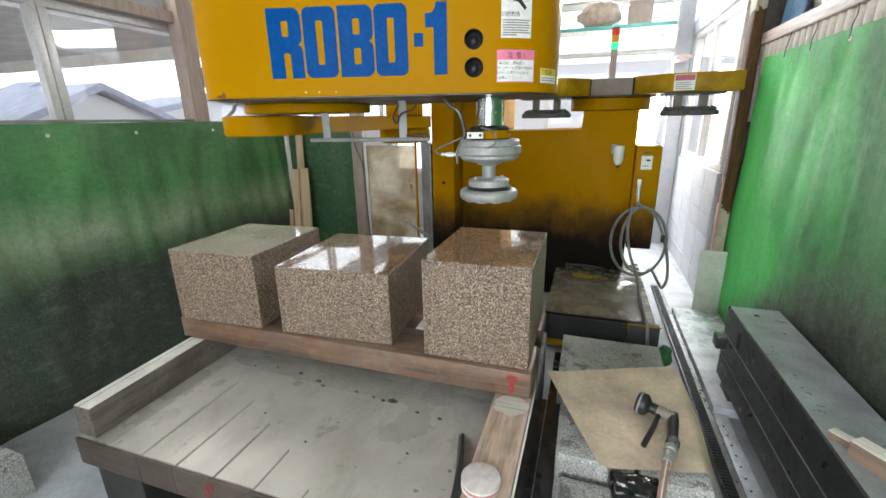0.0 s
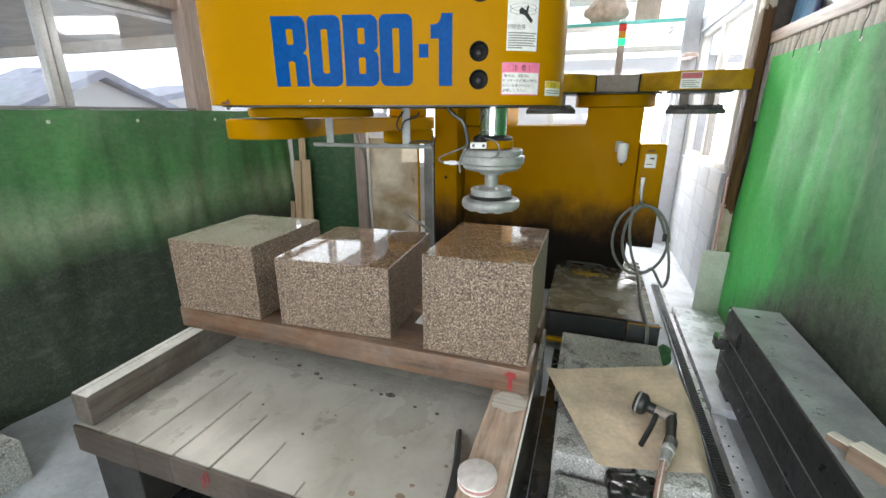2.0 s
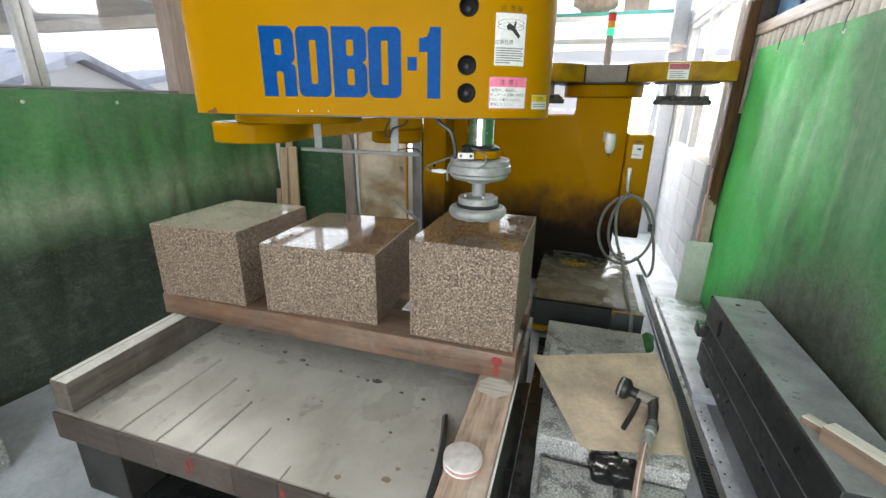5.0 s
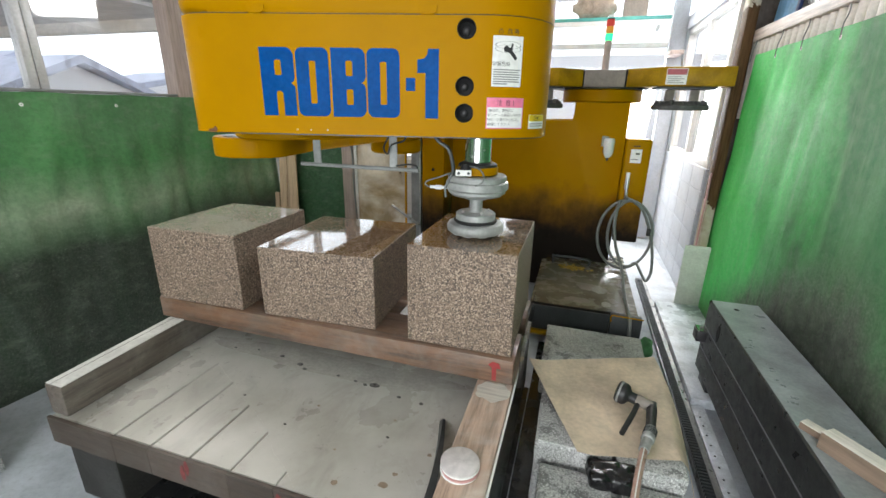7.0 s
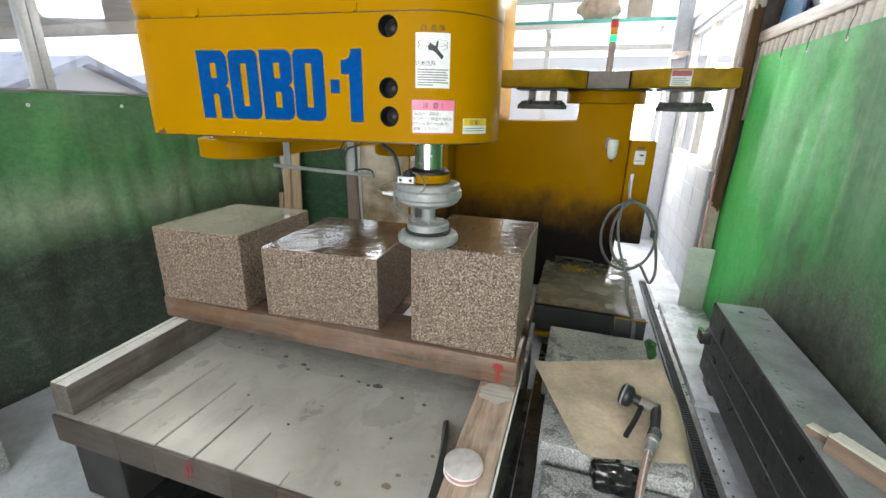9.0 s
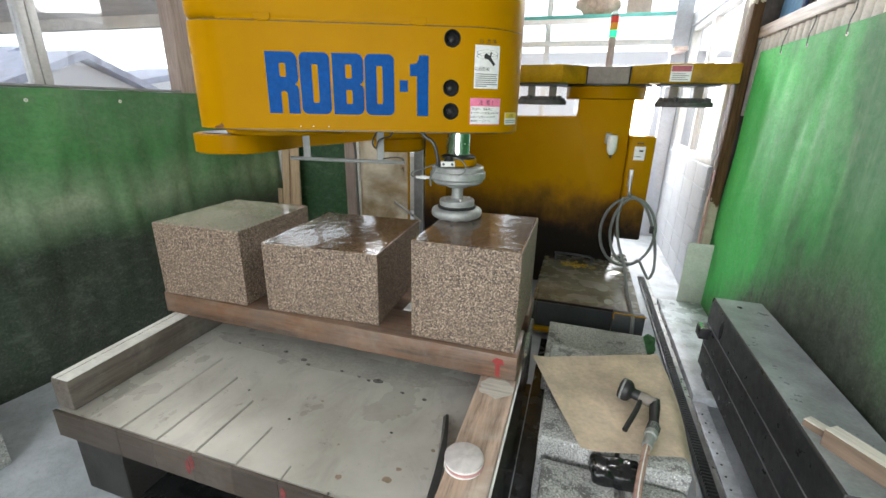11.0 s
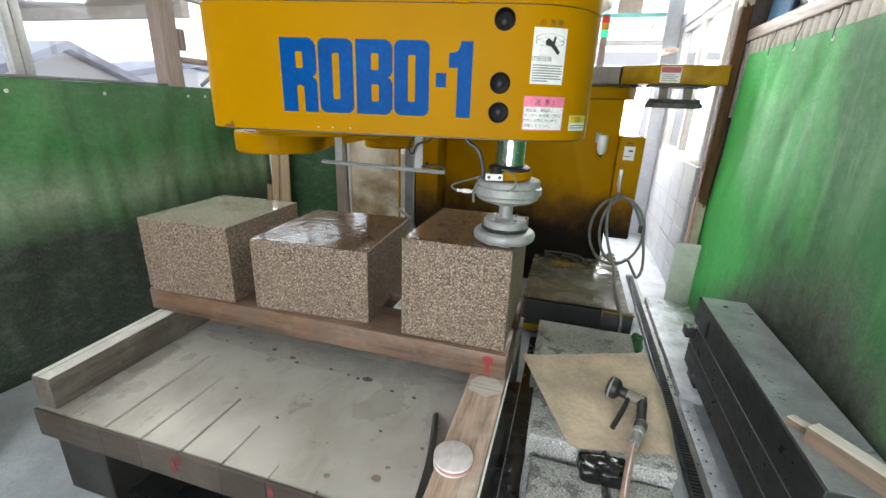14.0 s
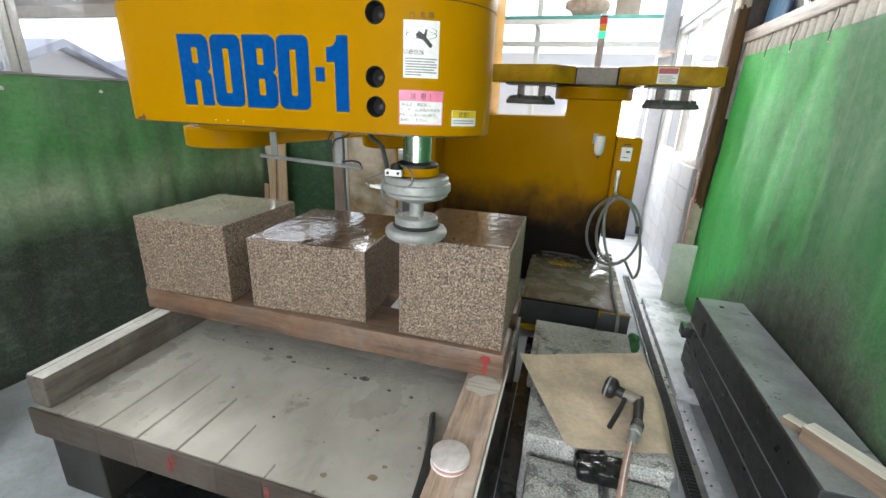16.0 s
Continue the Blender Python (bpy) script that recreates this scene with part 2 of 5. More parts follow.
def concrete(name, c=(0.42, 0.42, 0.41), wet=0.4):
    m = Mat(name, 0.7)
    f = m.noise(2.0, 7, 0.65)
    col = m.ramp(f, [(0.3, tuple(v * 0.5 for v in c)), (0.6, c), (0.85, tuple(min(1, v * 1.25) for v in c))])
    col = m.mix(m.ramp(m.noise(45, 6, 0.75), [(0.5, (0, 0, 0)), (0.72, (0.45,) * 3)]), col, tuple(v * 0.4 for v in c))
    m.color(col)
    m.rough(m.noise(1.6, 5), 0.25, 0.85) if wet else m.rough(m.noise(4, 4), 0.6, 0.9)
    m.bump(m.noise(90, 6, 0.7), 0.005, 0.8)
    if not wet:
        damp = m.ramp(m.noise(6, 7, 0.72), [(0.54, (0, 0, 0)), (0.57, (0.85,) * 3)])
        col = m.mix(damp, col, tuple(v * 0.22 for v in c))
        col = m.mix(m.ramp(m.noise(130, 4, 0.7), [(0.40, (0.75,) * 3), (0.54, (0, 0, 0))]), col, tuple(v * 0.20 for v in c))
        m.color(m.mix(m.ramp(m.noise(170, 2), [(0.60, (0, 0, 0)), (0.68, (0.8,) * 3)]), col, tuple(min(1, v * 1.45) for v in c)))
    return m.m


def glassy(name, tint=(1, 1, 1), rough=0.02):
    m = Mat(name, rough)
    m.color(tint)
    m.b.inputs["Transmission Weight"].default_value = 1.0
    m.b.inputs["IOR"].default_value = 1.45
    return m.m


def glow(name, c, power):
    m = Mat(name, 0.4)
    m.color(c)
    m.b.inputs["Emission Color"].default_value = (*c, 1)
    m.b.inputs["Emission Strength"].default_value = power
    return m.m


STONE_RAW = granite("granite_sawn", False)
STONE_POL = granite("granite_polished", True)
HONED_SHEEN = granite("granite_honed_sheen", False, True)
CANOPY = plain("grey_canopy", (0.62, 0.60, 0.59), 0.8, vary=0.2)
YELLOW = yellow_paint("yellow_paint")
YELLOW_DIRTY = yellow_paint("yellow_paint_splashed", 0.50, 0.95)
BLUE = plain("blue_vinyl", (0.001, 0.060, 0.235), 0.25, vary=0.12)
BLUE.node_tree.nodes["Principled BSDF"].inputs["Specular IOR Level"].default_value = 0.03
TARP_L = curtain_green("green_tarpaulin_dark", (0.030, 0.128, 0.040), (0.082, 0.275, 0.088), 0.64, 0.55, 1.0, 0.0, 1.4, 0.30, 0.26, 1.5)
POST_FLAKED = flaking_post("flaking_brown_post")
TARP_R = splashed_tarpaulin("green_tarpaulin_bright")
TARP_B = curtain_green("green_tarpaulin_back", (0.012, 0.07, 0.02), (0.02, 0.10, 0.03), 0.1, 0.4, 0.2)
WOOD_OLD = timber("weathered_timber", (0.165, 0.088, 0.050), 0.8, "x", 0.36, 0.16)
WOOD_RAIL = timber("slurry_stained_timber", (0.40, 0.285, 0.215), 0.35, "y", 0.5, 0.55)
WOOD_RAIL_DARK = timber("wet_grey_timber", (0.115, 0.095, 0.078), 0.6, "y", 0.5, 0.22)
WOOD_PALE = timber("pale_softwood", (0.50, 0.37, 0.24), 0.15, "z")
WOOD_POST = timber("painted_post_timber", (0.42, 0.33, 0.29), 0.3, "z")
SHADE_BROWN = timber("shaded_brown_timber", (0.055, 0.040, 0.030), 0.6, "z", 0.65, 0.1)
SLURRY_WET = slurry("wet_stone_slurry", True, 0.82)
FLOOR = concrete("damp_concrete", (0.49, 0.525, 0.57), 1)
BLOCK = concrete("grey_concrete_block", (0.60, 0.60, 0.585), 0)
PLASTER = plain("white_painted_block", (0.50, 0.53, 0.58), 0.7, vary=0.08, bump=0.003)
WALLBOARD = plain("grey_wallboard", (0.55, 0.54, 0.52), 0.8, vary=0.15, bump=0.002)
STEEL_DARK = plain("dark_painted_steel", (0.045, 0.05, 0.052), 0.4, 0.2, 0.4, 6, 0.001)
STEEL_BLACK = plain("near_black_steel", (0.045, 0.046, 0.048), 0.36, 0.2, 0.5, 9, 0.001, 60, 120)
STEEL_TOP = plain("pale_steel_top", (0.35, 0.385, 0.395), 0.36, 0.2, 0.35, 5, 0.001)
STEEL = plain("worn_steel", (0.45, 0.45, 0.44), 0.35, 0.85, 0.3, 12, 0.0006)
CHROME = plain("chrome", (0.62, 0.63, 0.64), 0.2, 1.0, 0.08, 10)
ALU = plain("dusty_cast_aluminium", (0.36, 0.37, 0.36), 0.5, 0.25, 0.25, 14, 0.0008)
GREY_PAINT = plain("grey_paint", (0.27, 0.28, 0.275), 0.5, 0.0, 0.25, 10)
RUBBER = plain("black_rubber", (0.018, 0.018, 0.019), 0.5, 0.0, 0.3, 20)
BLACK = plain("black_hole", (0.006, 0.006, 0.006), 0.8, 0.0, 0.1)
HOSE_GREY = plain("grey_hose", (0.17, 0.18, 0.17), 0.45, 0.0, 0.25, 15)
PAPER = plain("stiff_tan_paper", (0.66, 0.53, 0.395), 0.7, 0.0, 0.30, 6, 0.0, 12, 60)
WHITE = plain("white_plastic", (0.80, 0.80, 0.79), 0.5, 0.0, 0.1)
LABEL_W = plain("white_label", (0.76, 0.76, 0.74), 0.45, 0.0, 0.08)
LABEL_P = plain("pink_label", (0.75, 0.20, 0.32), 0.45, 0.0, 0.1)
INK = plain("black_ink", (0.02, 0.02, 0.022), 0.5, 0.0, 0.1)
GLASS = glassy("window_glass")
ALU_FRAME = plain("window_aluminium", (0.62, 0.62, 0.63), 0.4, 0.3, 0.1)
TEAL = plain("teal_painted_beam", (0.10, 0.42, 0.38), 0.5, 0.0, 0.2)
SKY_GLOW = glow("bright_overcast_sky", (0.93, 0.97, 1.0), 1.3)

HOUSE_WHITE = plain("white_house_wall", (0.92, 0.92, 0.94), 0.8, vary=0.03)
GREY_CHIP = plain("wet_grey_chip", (0.10, 0.095, 0.088), 0.3, 0.0, 0.4, 30)
CRUST = plain("dried_white_slurry", (0.66, 0.65, 0.62), 0.6, 0.0, 0.2, 8, 0.002, 50)
WOOD_EDGE = timber("wet_dark_timber", (0.052, 0.036, 0.026), 0.5, "x", 0.6, 0.05)
WOOD_GREY_X = timber("greyed_sawn_wood", (0.62, 0.58, 0.52), 0.2, "x")
WOOD_BARK_X = timber("brown_batten_side", (0.22, 0.155, 0.11), 0.4, "x")
WOOD_WHITE = timber("pale_painted_timber", (0.62, 0.54, 0.49), 0.15, "y")
SLURRY_POOL = plain("slurry_water", (0.42, 0.405, 0.365), 0.12, 0.0, 0.2, 6)
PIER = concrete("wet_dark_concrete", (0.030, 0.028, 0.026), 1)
# near-black wet floor; the shade below the table and in the pit is included
WET_SHADE = plain("black_wet_shaded_floor", (0.018, 0.019, 0.02), 0.25, 0.0, 0.5, 4, 0.004, 30)
CHALK = plain("red_chalk", (0.22, 0.045, 0.045), 0.8, 0.0, 0.5, 40)
RED = plain("red_paint", (0.33, 0.035, 0.035), 0.6, 0.0, 0.3)
DISC_TOP = plain("greyish_pink_pad", (0.56, 0.52, 0.51), 0.7, 0.0, 0.15, 30)
MUD = plain("brown_mud", (0.26, 0.20, 0.14), 0.5, 0.0, 0.3, 40)
PINKISH = plain("dull_pink", (0.50, 0.26, 0.25), 0.5)
BASE_GREY = plain("slurry_stained_grey", (0.20, 0.178, 0.135), 0.24, 0.0, 0.45, 5, 0.001)
STEEL_GREY = plain("dull_sheet_metal", (0.30, 0.31, 0.32), 0.4, 0.5, 0.35, 5, 0.001)
GREY_BROWN = plain("grey_brown_casting", (0.24, 0.21, 0.18), 0.55, 0.1, 0.3, 9)
YELLOW_OLIVE = plain("grimy_yellow_paint", (0.36, 0.205, 0.003), 0.45, 0.0, 0.45, 5)
YELLOW_OLIVE.node_tree.nodes["Principled BSDF"].inputs["Specular IOR Level"].default_value = 0.12
WHEEL_DARK = plain("caked_grey", (0.10, 0.10, 0.10), 0.7, 0.0, 0.4, 25, 0.003, 80)
# plate colour raised to include the bright window's reflection
PLATE = plain("dusty_plate_with_sheen", (0.62, 0.66, 0.70), 0.28, 0.0, 0.35, 5, 0.001)
SIDING = plain("beige_siding", (0.80, 0.75, 0.68), 0.6, 0.0, 0.2)
BAG = plain("black_polythene", (0.008, 0.008, 0.009), 0.14, 0.0, 0.2, 10, 0.0025, 55)
HOSE_PINK = plain("pinkish_hose", (0.42, 0.27, 0.22), 0.3, 0.0, 0.15, 20)
BROWNBAG = plain("cloudy_bag", (0.55, 0.46, 0.38), 0.35, 0.0, 0.4, 9)
CLEAR = glassy("clear_polythene", (0.95, 0.97, 1.0), 0.12)
GUARD = glassy("clear_guard", (0.92, 0.95, 0.93), 0.05)
VINYL = Mat("brownish_vinyl_glare", 0.10)
# the pale patches of the ramp paint the window's glare on brown vinyl
VINYL.color(VINYL.ramp(VINYL.noise(2.4, 5, 0.6, None, 0.5), [(0.36, (0.38, 0.29, 0.17)), (0.62, (0.86, 0.80, 0.70))]))
VINYL.bump(VINYL.noise(5, 3, 0.5, None, 0.8), 0.02, 0.35)
clear_film = VINYL.n("ShaderNodeBsdfTransparent")
clear_film.inputs["Color"].default_value = (0.90, 0.82, 0.70, 1)
film_mix = VINYL.n("ShaderNodeMixShader")
VINYL.link(VINYL.ramp(VINYL.noise(2.2, 4, 0.55, None, 0.6), [(0.38, (0.45,) * 3), (0.62, (0.80,) * 3)]), film_mix.inputs[0])
VINYL.link(clear_film.outputs[0], film_mix.inputs[1])
VINYL.link(VINYL.b.outputs[0], film_mix.inputs[2])
VINYL.link(film_mix.outputs[0], VINYL.t.nodes["Material Output"].inputs["Surface"])
VINYL = VINYL.m
SIDE90 = Matrix.Rotation(radians(90), 4, "X")

# ---- mesh helpers ----


def mesh_of(bm, name, mat):
    me = bpy.data.meshes.new(name)
    bmesh.ops.recalc_face_normals(bm, faces=bm.faces)
    bm.to_mesh(me)
    bm.free()
    for m in mat if isinstance(mat, (list, tuple)) else [mat]:
        me.materials.append(m)
    return me


def smooth(me, angle=35):
    for p in me.polygons:
        p.use_smooth = True
    me.set_sharp_from_angle(angle=radians(angle))
    return me


def part(name, bm, material, parent=None, label="", m=None):
    """Links a bmesh as one mesh object under a thing or a part."""
    me = smooth(mesh_of(bm, name, material))
    ob = new(name, me)
    if parent:
        ob.parent = parent
    if m is not None:
        ob.matrix_basis = m
    if label:
        tagged(ob, label)
    return ob


def thing(name, label, category, m=None, group="", kind=""):
    ob = new(name)
    ob.empty_display_size = 0.1
    if m is not None:
        ob.matrix_basis = m
    return tagged(ob, label, category, group, kind)


def box(x0, x1, y0, y1, z0, z1, bev=0.0, seg=2, bm=None):
    b = bmesh.new()
    bmesh.ops.create_cube(b, size=1.0, matrix=Matrix.Translation(((x0 + x1) / 2, (y0 + y1) / 2, (z0 + z1) / 2)) @ Matrix.Diagonal((x1 - x0, y1 - y0, z1 - z0, 1)))
    if bev:
        bmesh.ops.bevel(b, geom=b.edges[:], offset=bev, segments=seg, affect="EDGES", profile=0.5)
    return join(bm, b)


def join(bm, b, m=None):
    if m is not None:
        bmesh.ops.transform(b, matrix=m, verts=b.verts)
    if bm is None:
        return b
    tmp = bpy.data.meshes.new("tmp")
    b.to_mesh(tmp)
    b.free()
    bm.from_mesh(tmp)
    bpy.data.meshes.remove(tmp)
    return bm


def prism(pts, z0, z1, bev=0.0, seg=2, bm=None):
    b = bmesh.new()
    lo = [b.verts.new((x, y, z0)) for x, y in pts]
    hi = [b.verts.new((x, y, z1)) for x, y in pts]
    b.faces.new(lo[::-1])
    b.faces.new(hi)
    n = len(pts)
    for k in range(n):
        b.faces.new((lo[k], lo[(k + 1) % n], hi[(k + 1) % n], hi[k]))
    if bev:
        rim = [e for e in b.edges if abs(e.verts[0].co.z - e.verts[1].co.z) < 1e-6]
        bmesh.ops.bevel(b, geom=rim, offset=bev, segments=seg, affect="EDGES", profile=0.5)
    return join(bm, b)


def lathe(profile, seg=32, m=None, bm=None):
    """Turns (radius, z) pairs about the z axis."""
    b = bmesh.new()
    rings = []
    for r, z in profile:
        if r < 1e-6:
            rings.append([b.verts.new((0, 0, z))])
        else:
            rings.append([b.verts.new((r * math.cos(2 * math.pi * k / seg), r * math.sin(2 * math.pi * k / seg), z)) for k in range(seg)])
    for a, c in zip(rings, rings[1:]):
        for k in range(seg):
            q = (k + 1) % seg
            if len(a) == 1 and len(c) > 1:
                b.faces.new((a[0], c[k], c[q]))
            elif len(c) == 1 and len(a) > 1:
                b.faces.new((a[k], a[q], c[0]))
            elif len(a) > 1:
                b.faces.new((a[k], a[q], c[q], c[k]))
    return join(bm, b, m)


def cyl(r, z0, z1, seg=24, bev=0.002, m=None, bm=None):
    bev = min(bev, r * 0.4, abs(z1 - z0) * 0.4)
    return lathe([(0, z0), (r - bev, z0), (r, z0 + bev), (r, z1 - bev), (r - bev, z1), (0, z1)], seg, m, bm)


def tube(pts, r, seg=8, bm=None, samples=6):
    """A round bar or hose swept along a smooth line through pts."""
    P = [Vector(p) for p in pts]
    line = []
    for k in range(len(P) - 1):
        p0, p1, p2, p3 = P[max(k - 1, 0)], P[k], P[k + 1], P[min(k + 2, len(P) - 1)]
        for j in range(samples):
            t = j / samples
            line.append(0.5 * ((2 * p1) + (p2 - p0) * t + (2 * p0 - 5 * p1 + 4 * p2 - p3) * t * t + (3 * p1 - p0 - 3 * p2 + p3) * t**3))
    line.append(P[-1])
    b = bmesh.new()
    rings, side = [], Vector((0.31, 0.87, 0.39))
    for k, p in enumerate(line):
        d = (line[min(k + 1, len(line) - 1)] - line[max(k - 1, 0)]).normalized()
        side = (side - d * side.dot(d)).normalized()
        up = d.cross(side)
        rings.append([b.verts.new(p + r * (math.cos(2 * math.pi * j / seg) * side + math.sin(2 * math.pi * j / seg) * up)) for j in range(seg)])
    for a, c in zip(rings, rings[1:]):
        for j in range(seg):
            b.faces.new((a[j], a[(j + 1) % seg], c[(j + 1) % seg], c[j]))
    b.faces.new(rings[0][::-1])
    b.faces.new(rings[-1])
    return join(bm, b)


def rounded(x0, x1, y0, y1, r, seg=5):
    """Outline of a rectangle with round corners; r: one radius or four (from x1,y1 on, turning left)."""
    rr = [r] * 4 if isinstance(r, (int, float)) else r
    out = []
    for (cx, cy, sx, sy), q, a in zip(((x1, y1, -1, -1), (x0, y1, 1, -1), (x0, y0, 1, 1), (x1, y0, -1, 1)), rr, (0, 90, 180, 270)):
        if q <= 0:
            out.append((cx, cy))
            continue
        for k in range(seg + 1):
            t = radians(a + 90 * k / seg)
            out.append((cx + sx * q + q * math.cos(t), cy + sy * q + q * math.sin(t)))
    return out


def plate_with_holes(outer, holes, depth, to):
    """A flat plate in its own x, y with holes, moved by the matrix to; depth towards its +z."""
    b = bmesh.new()
    edges = []
    for loop in (outer, *holes):
        vs = [b.verts.new((x, y, 0)) for x, y in loop]
        edges += [b.edges.new((vs[k], vs[(k + 1) % len(vs)])) for k in range(len(vs))]
    bmesh.ops.triangle_fill(b, use_beauty=True, use_dissolve=False, edges=edges)
    ext = bmesh.ops.extrude_face_region(b, geom=b.faces[:])
    bmesh.ops.translate(b, verts=[v for v in ext["geom"] if isinstance(v, bmesh.types.BMVert)], vec=(0, 0, depth))
    bmesh.ops.transform(b, matrix=to, verts=b.verts)
    return b


def sheet(name, fn, nu, nv, mat, thick=0.004):
    """A sheet of cloth or film from fn(u, v), closed to a thin solid."""
    b = bmesh.new()
    g = [[b.verts.new(fn(i / nu, j / nv)) for j in range(nv + 1)] for i in range(nu + 1)]
    for i in range(nu):
        for j in range(nv):
            b.faces.new((g[i][j], g[i + 1][j], g[i + 1][j + 1], g[i][j + 1]))
    bmesh.ops.recalc_face_normals(b, faces=b.faces)
    bmesh.ops.solidify(b, geom=b.faces[:], thickness=thick)
    return b


def structure(name, bm, mat, label, category):
    ob = part(name, bm, mat)
    return tagged(ob, label, category, kind="structure")

# ---- the shed ----
structure("floor", box(-2.6, 2.2, -4.0, 4.9, -0.12, 0.0), FLOOR, "damp grey concrete workshop floor with pale stone dust", "floor")
structure("ground", box(-60, 60, -60, 60, -0.5, -0.13), BLOCK, "grey ground outside the shed", "ground")
structure("ceiling", box(-2.6, 2.2, -4.0, 4.9, 3.3, 3.4), WALLBOARD, "plain grey boarded ceiling of the shed", "ceiling")
# left wall: low wall behind the tarpaulin, strip of windows, header, added light gap
structure("wall_left_low", box(-2.42, -2.30, -4.0, 4.9, 0, 1.53), WALLBOARD, "grey boarded low wall under the windows", "wall")
structure("wall_left_high", box(-2.42, -2.30, -4.0, 4.9, 2.231, 2.46), PLASTER, "grey boarded wall between the windows and an added light gap", "wall")
structure("wall_left_top", box(-2.42, -2.30, -4.0, 4.9, 3.02, 3.3), WALLBOARD, "grey boarded wall under the ceiling", "wall")
# right wall near the camera is set back behind the green tarpaulin
structure("wall_right_near", box(1.80, 1.92, -4.0, 2.55, 0, 3.3), WALLBOARD, "boarded wall behind the green tarpaulin", "wall")
rlow = structure("wall_right_far_low", box(1.568, 1.68, 2.56, 4.9, 0, 1.10), PLASTER, "white painted block wall below the window", "wall")
unit = mesh_of(box(0, 0.008, 0.004, 0.386, 0.004, 0.179, 0.003, 1), "block", PLASTER)
for r in range(6):
    for k in range(6):
        o = new("block", unit)
        o.parent = rlow
        o.matrix_basis = pose(1.560, 2.565 + 0.39 * k - 0.195 * (r % 2) + (0.195 if r % 2 else 0), 0.002 + 0.183 * r)
structure("wall_right_far_high", box(1.56, 1.68, 2.56, 4.9, 2.40, 2.54), PLASTER, "white wall above the window", "wall")
structure("wall_right_far_top", box(1.56, 1.68, 2.56, 4.9, 3.02, 3.3), PLASTER, "white wall under the ceiling", "wall")
structure("wall_right_far_end", box(1.56, 1.68, 4.35, 4.9, 1.10, 2.40), PLASTER, "white wall beside the window", "wall")
# the recess behind the post is coloured dark to give its shade
structure("wall_right_step", box(1.63, 1.80, 2.44, 2.55, 0, 3.3), SHADE_BROWN, "short return wall at the step, coloured dark for the recess's shade", "wall")
# back wall with a band of windows and an added light gap above
structure("wall_back_low", box(-2.30, 1.56, 4.5, 4.62, 0, 0.80), WALLBOARD, "low back wall under the windows", "wall")
structure("wall_back_high", box(-2.30, 1.56, 4.5, 4.62, 2.84, 2.86), WALLBOARD, "bar over the back window", "wall")
structure("wall_back_top", box(-2.30, 1.56, 4.5, 4.62, 3.18, 3.3), WALLBOARD, "back wall above the windows", "wall")
# wall behind the camera with a wide doorway
structure("wall_front_left", box(-2.6, -0.8, -4.0, -3.85, 0, 3.3), WALLBOARD, "boarded wall beside the wide doorway", "wall")
structure("wall_front_right", box(1.7, 2.2, -4.0, -3.85, 0, 3.3), WALLBOARD, "boarded wall beside the wide doorway", "wall")
structure("wall_front_top", box(-0.8, 1.7, -4.0, -3.85, 2.85, 3.3), WALLBOARD, "boarded wall over the wide doorway", "wall")


def post(x0, x1, y0, y1, z0, z1, mat, label):
    ob = part("timber_post", box(x0, x1, y0, y1, z0, z1, 0.006), mat)
    return tagged(ob, label, "post", kind="structure")


post(-2.30, -2.19, 1.112, 1.24, 0, 3.3, WOOD_POST, "weathered grey-brown timber post beside the window")
post(1.562, 1.628, 2.32, 2.45, 0, 3.3, POST_FLAKED, "rough brown timber corner post with flaking paint")


# ---- windows ----
def window_unit(name, m, w, h, cols, label, bar=0.045, depth=0.05, mat=ALU_FRAME):
    """A window standing in the x, z plane of m, with its frame and panes."""
    ob = tagged(thing(name, label, "window", m), kind="structure")
    part("window_frame", box(0, w, -depth / 2, depth / 2, 0, bar, 0.003), mat, ob)
    part("window_frame", box(0, w, -depth / 2, depth / 2, h - bar, h, 0.003), mat, ob)
    for k in range(cols + 1):
        x = k * (w - bar) / cols
        part("mullion", box(x, x + bar, -depth / 2 - 0.004, depth / 2 + 0.004, bar, h - bar, 0.003), mat, ob)
    for k in range(cols):
        x = k * (w - bar) / cols
        p = part("pane", box(x + bar, x + (w - bar) / cols, -0.003, 0.003, bar, h - bar), GLASS, ob)
        p.visible_shadow = False
    return ob


window_unit("window_1", pose(-2.34, -1.90, 1.53, 0, 0, 90), 2.23, 0.70, 2, "sliding window with grey aluminium frame over the tarpaulin")
window_unit("window_2", pose(-2.34, 0.335, 1.53, 0, 0, 90), 0.915, 0.70, 1, "window pane in a grey frame beside the post")
window_unit("window_3", pose(-2.34, 1.26, 1.53, 0, 0, 90), 1.6, 0.70, 2, "bright window beyond the timber post")
window_unit("window_4", pose(-2.34, 2.88, 1.53, 0, 0, 90), 1.6, 0.70, 2, "bright window at the far end of the wall")
window_unit("window_5", pose(1.62, 2.62, 1.10, 0, 0, 90), 1.73, 1.30, 2, "white framed sliding window over the block wall", 0.06, 0.07, WHITE)
window_unit("window_6", pose(-2.28, 4.56, 0.80), 3.82, 2.04, 5, "wide back window with white frames", 0.06, 0.06, WHITE)
structure("window_header", box(-2.30, -2.22, -1.95, 1.11, 2.228, 2.299, 0.005), WOOD_POST, "weathered timber header over the windows", "beam")
structure("sill_rail", box(-2.30, -2.188, -3.6, 1.095, 1.5765, 1.592, 0.004), GREY_PAINT, "grey rail at the foot of the windows", "rail")

# ---- outside ----
structure("eaves", box(-7.0, -2.50, -3.5, 1.598, 2.19, 2.25), CANOPY, "grey underside of the outside canopy", "eaves")
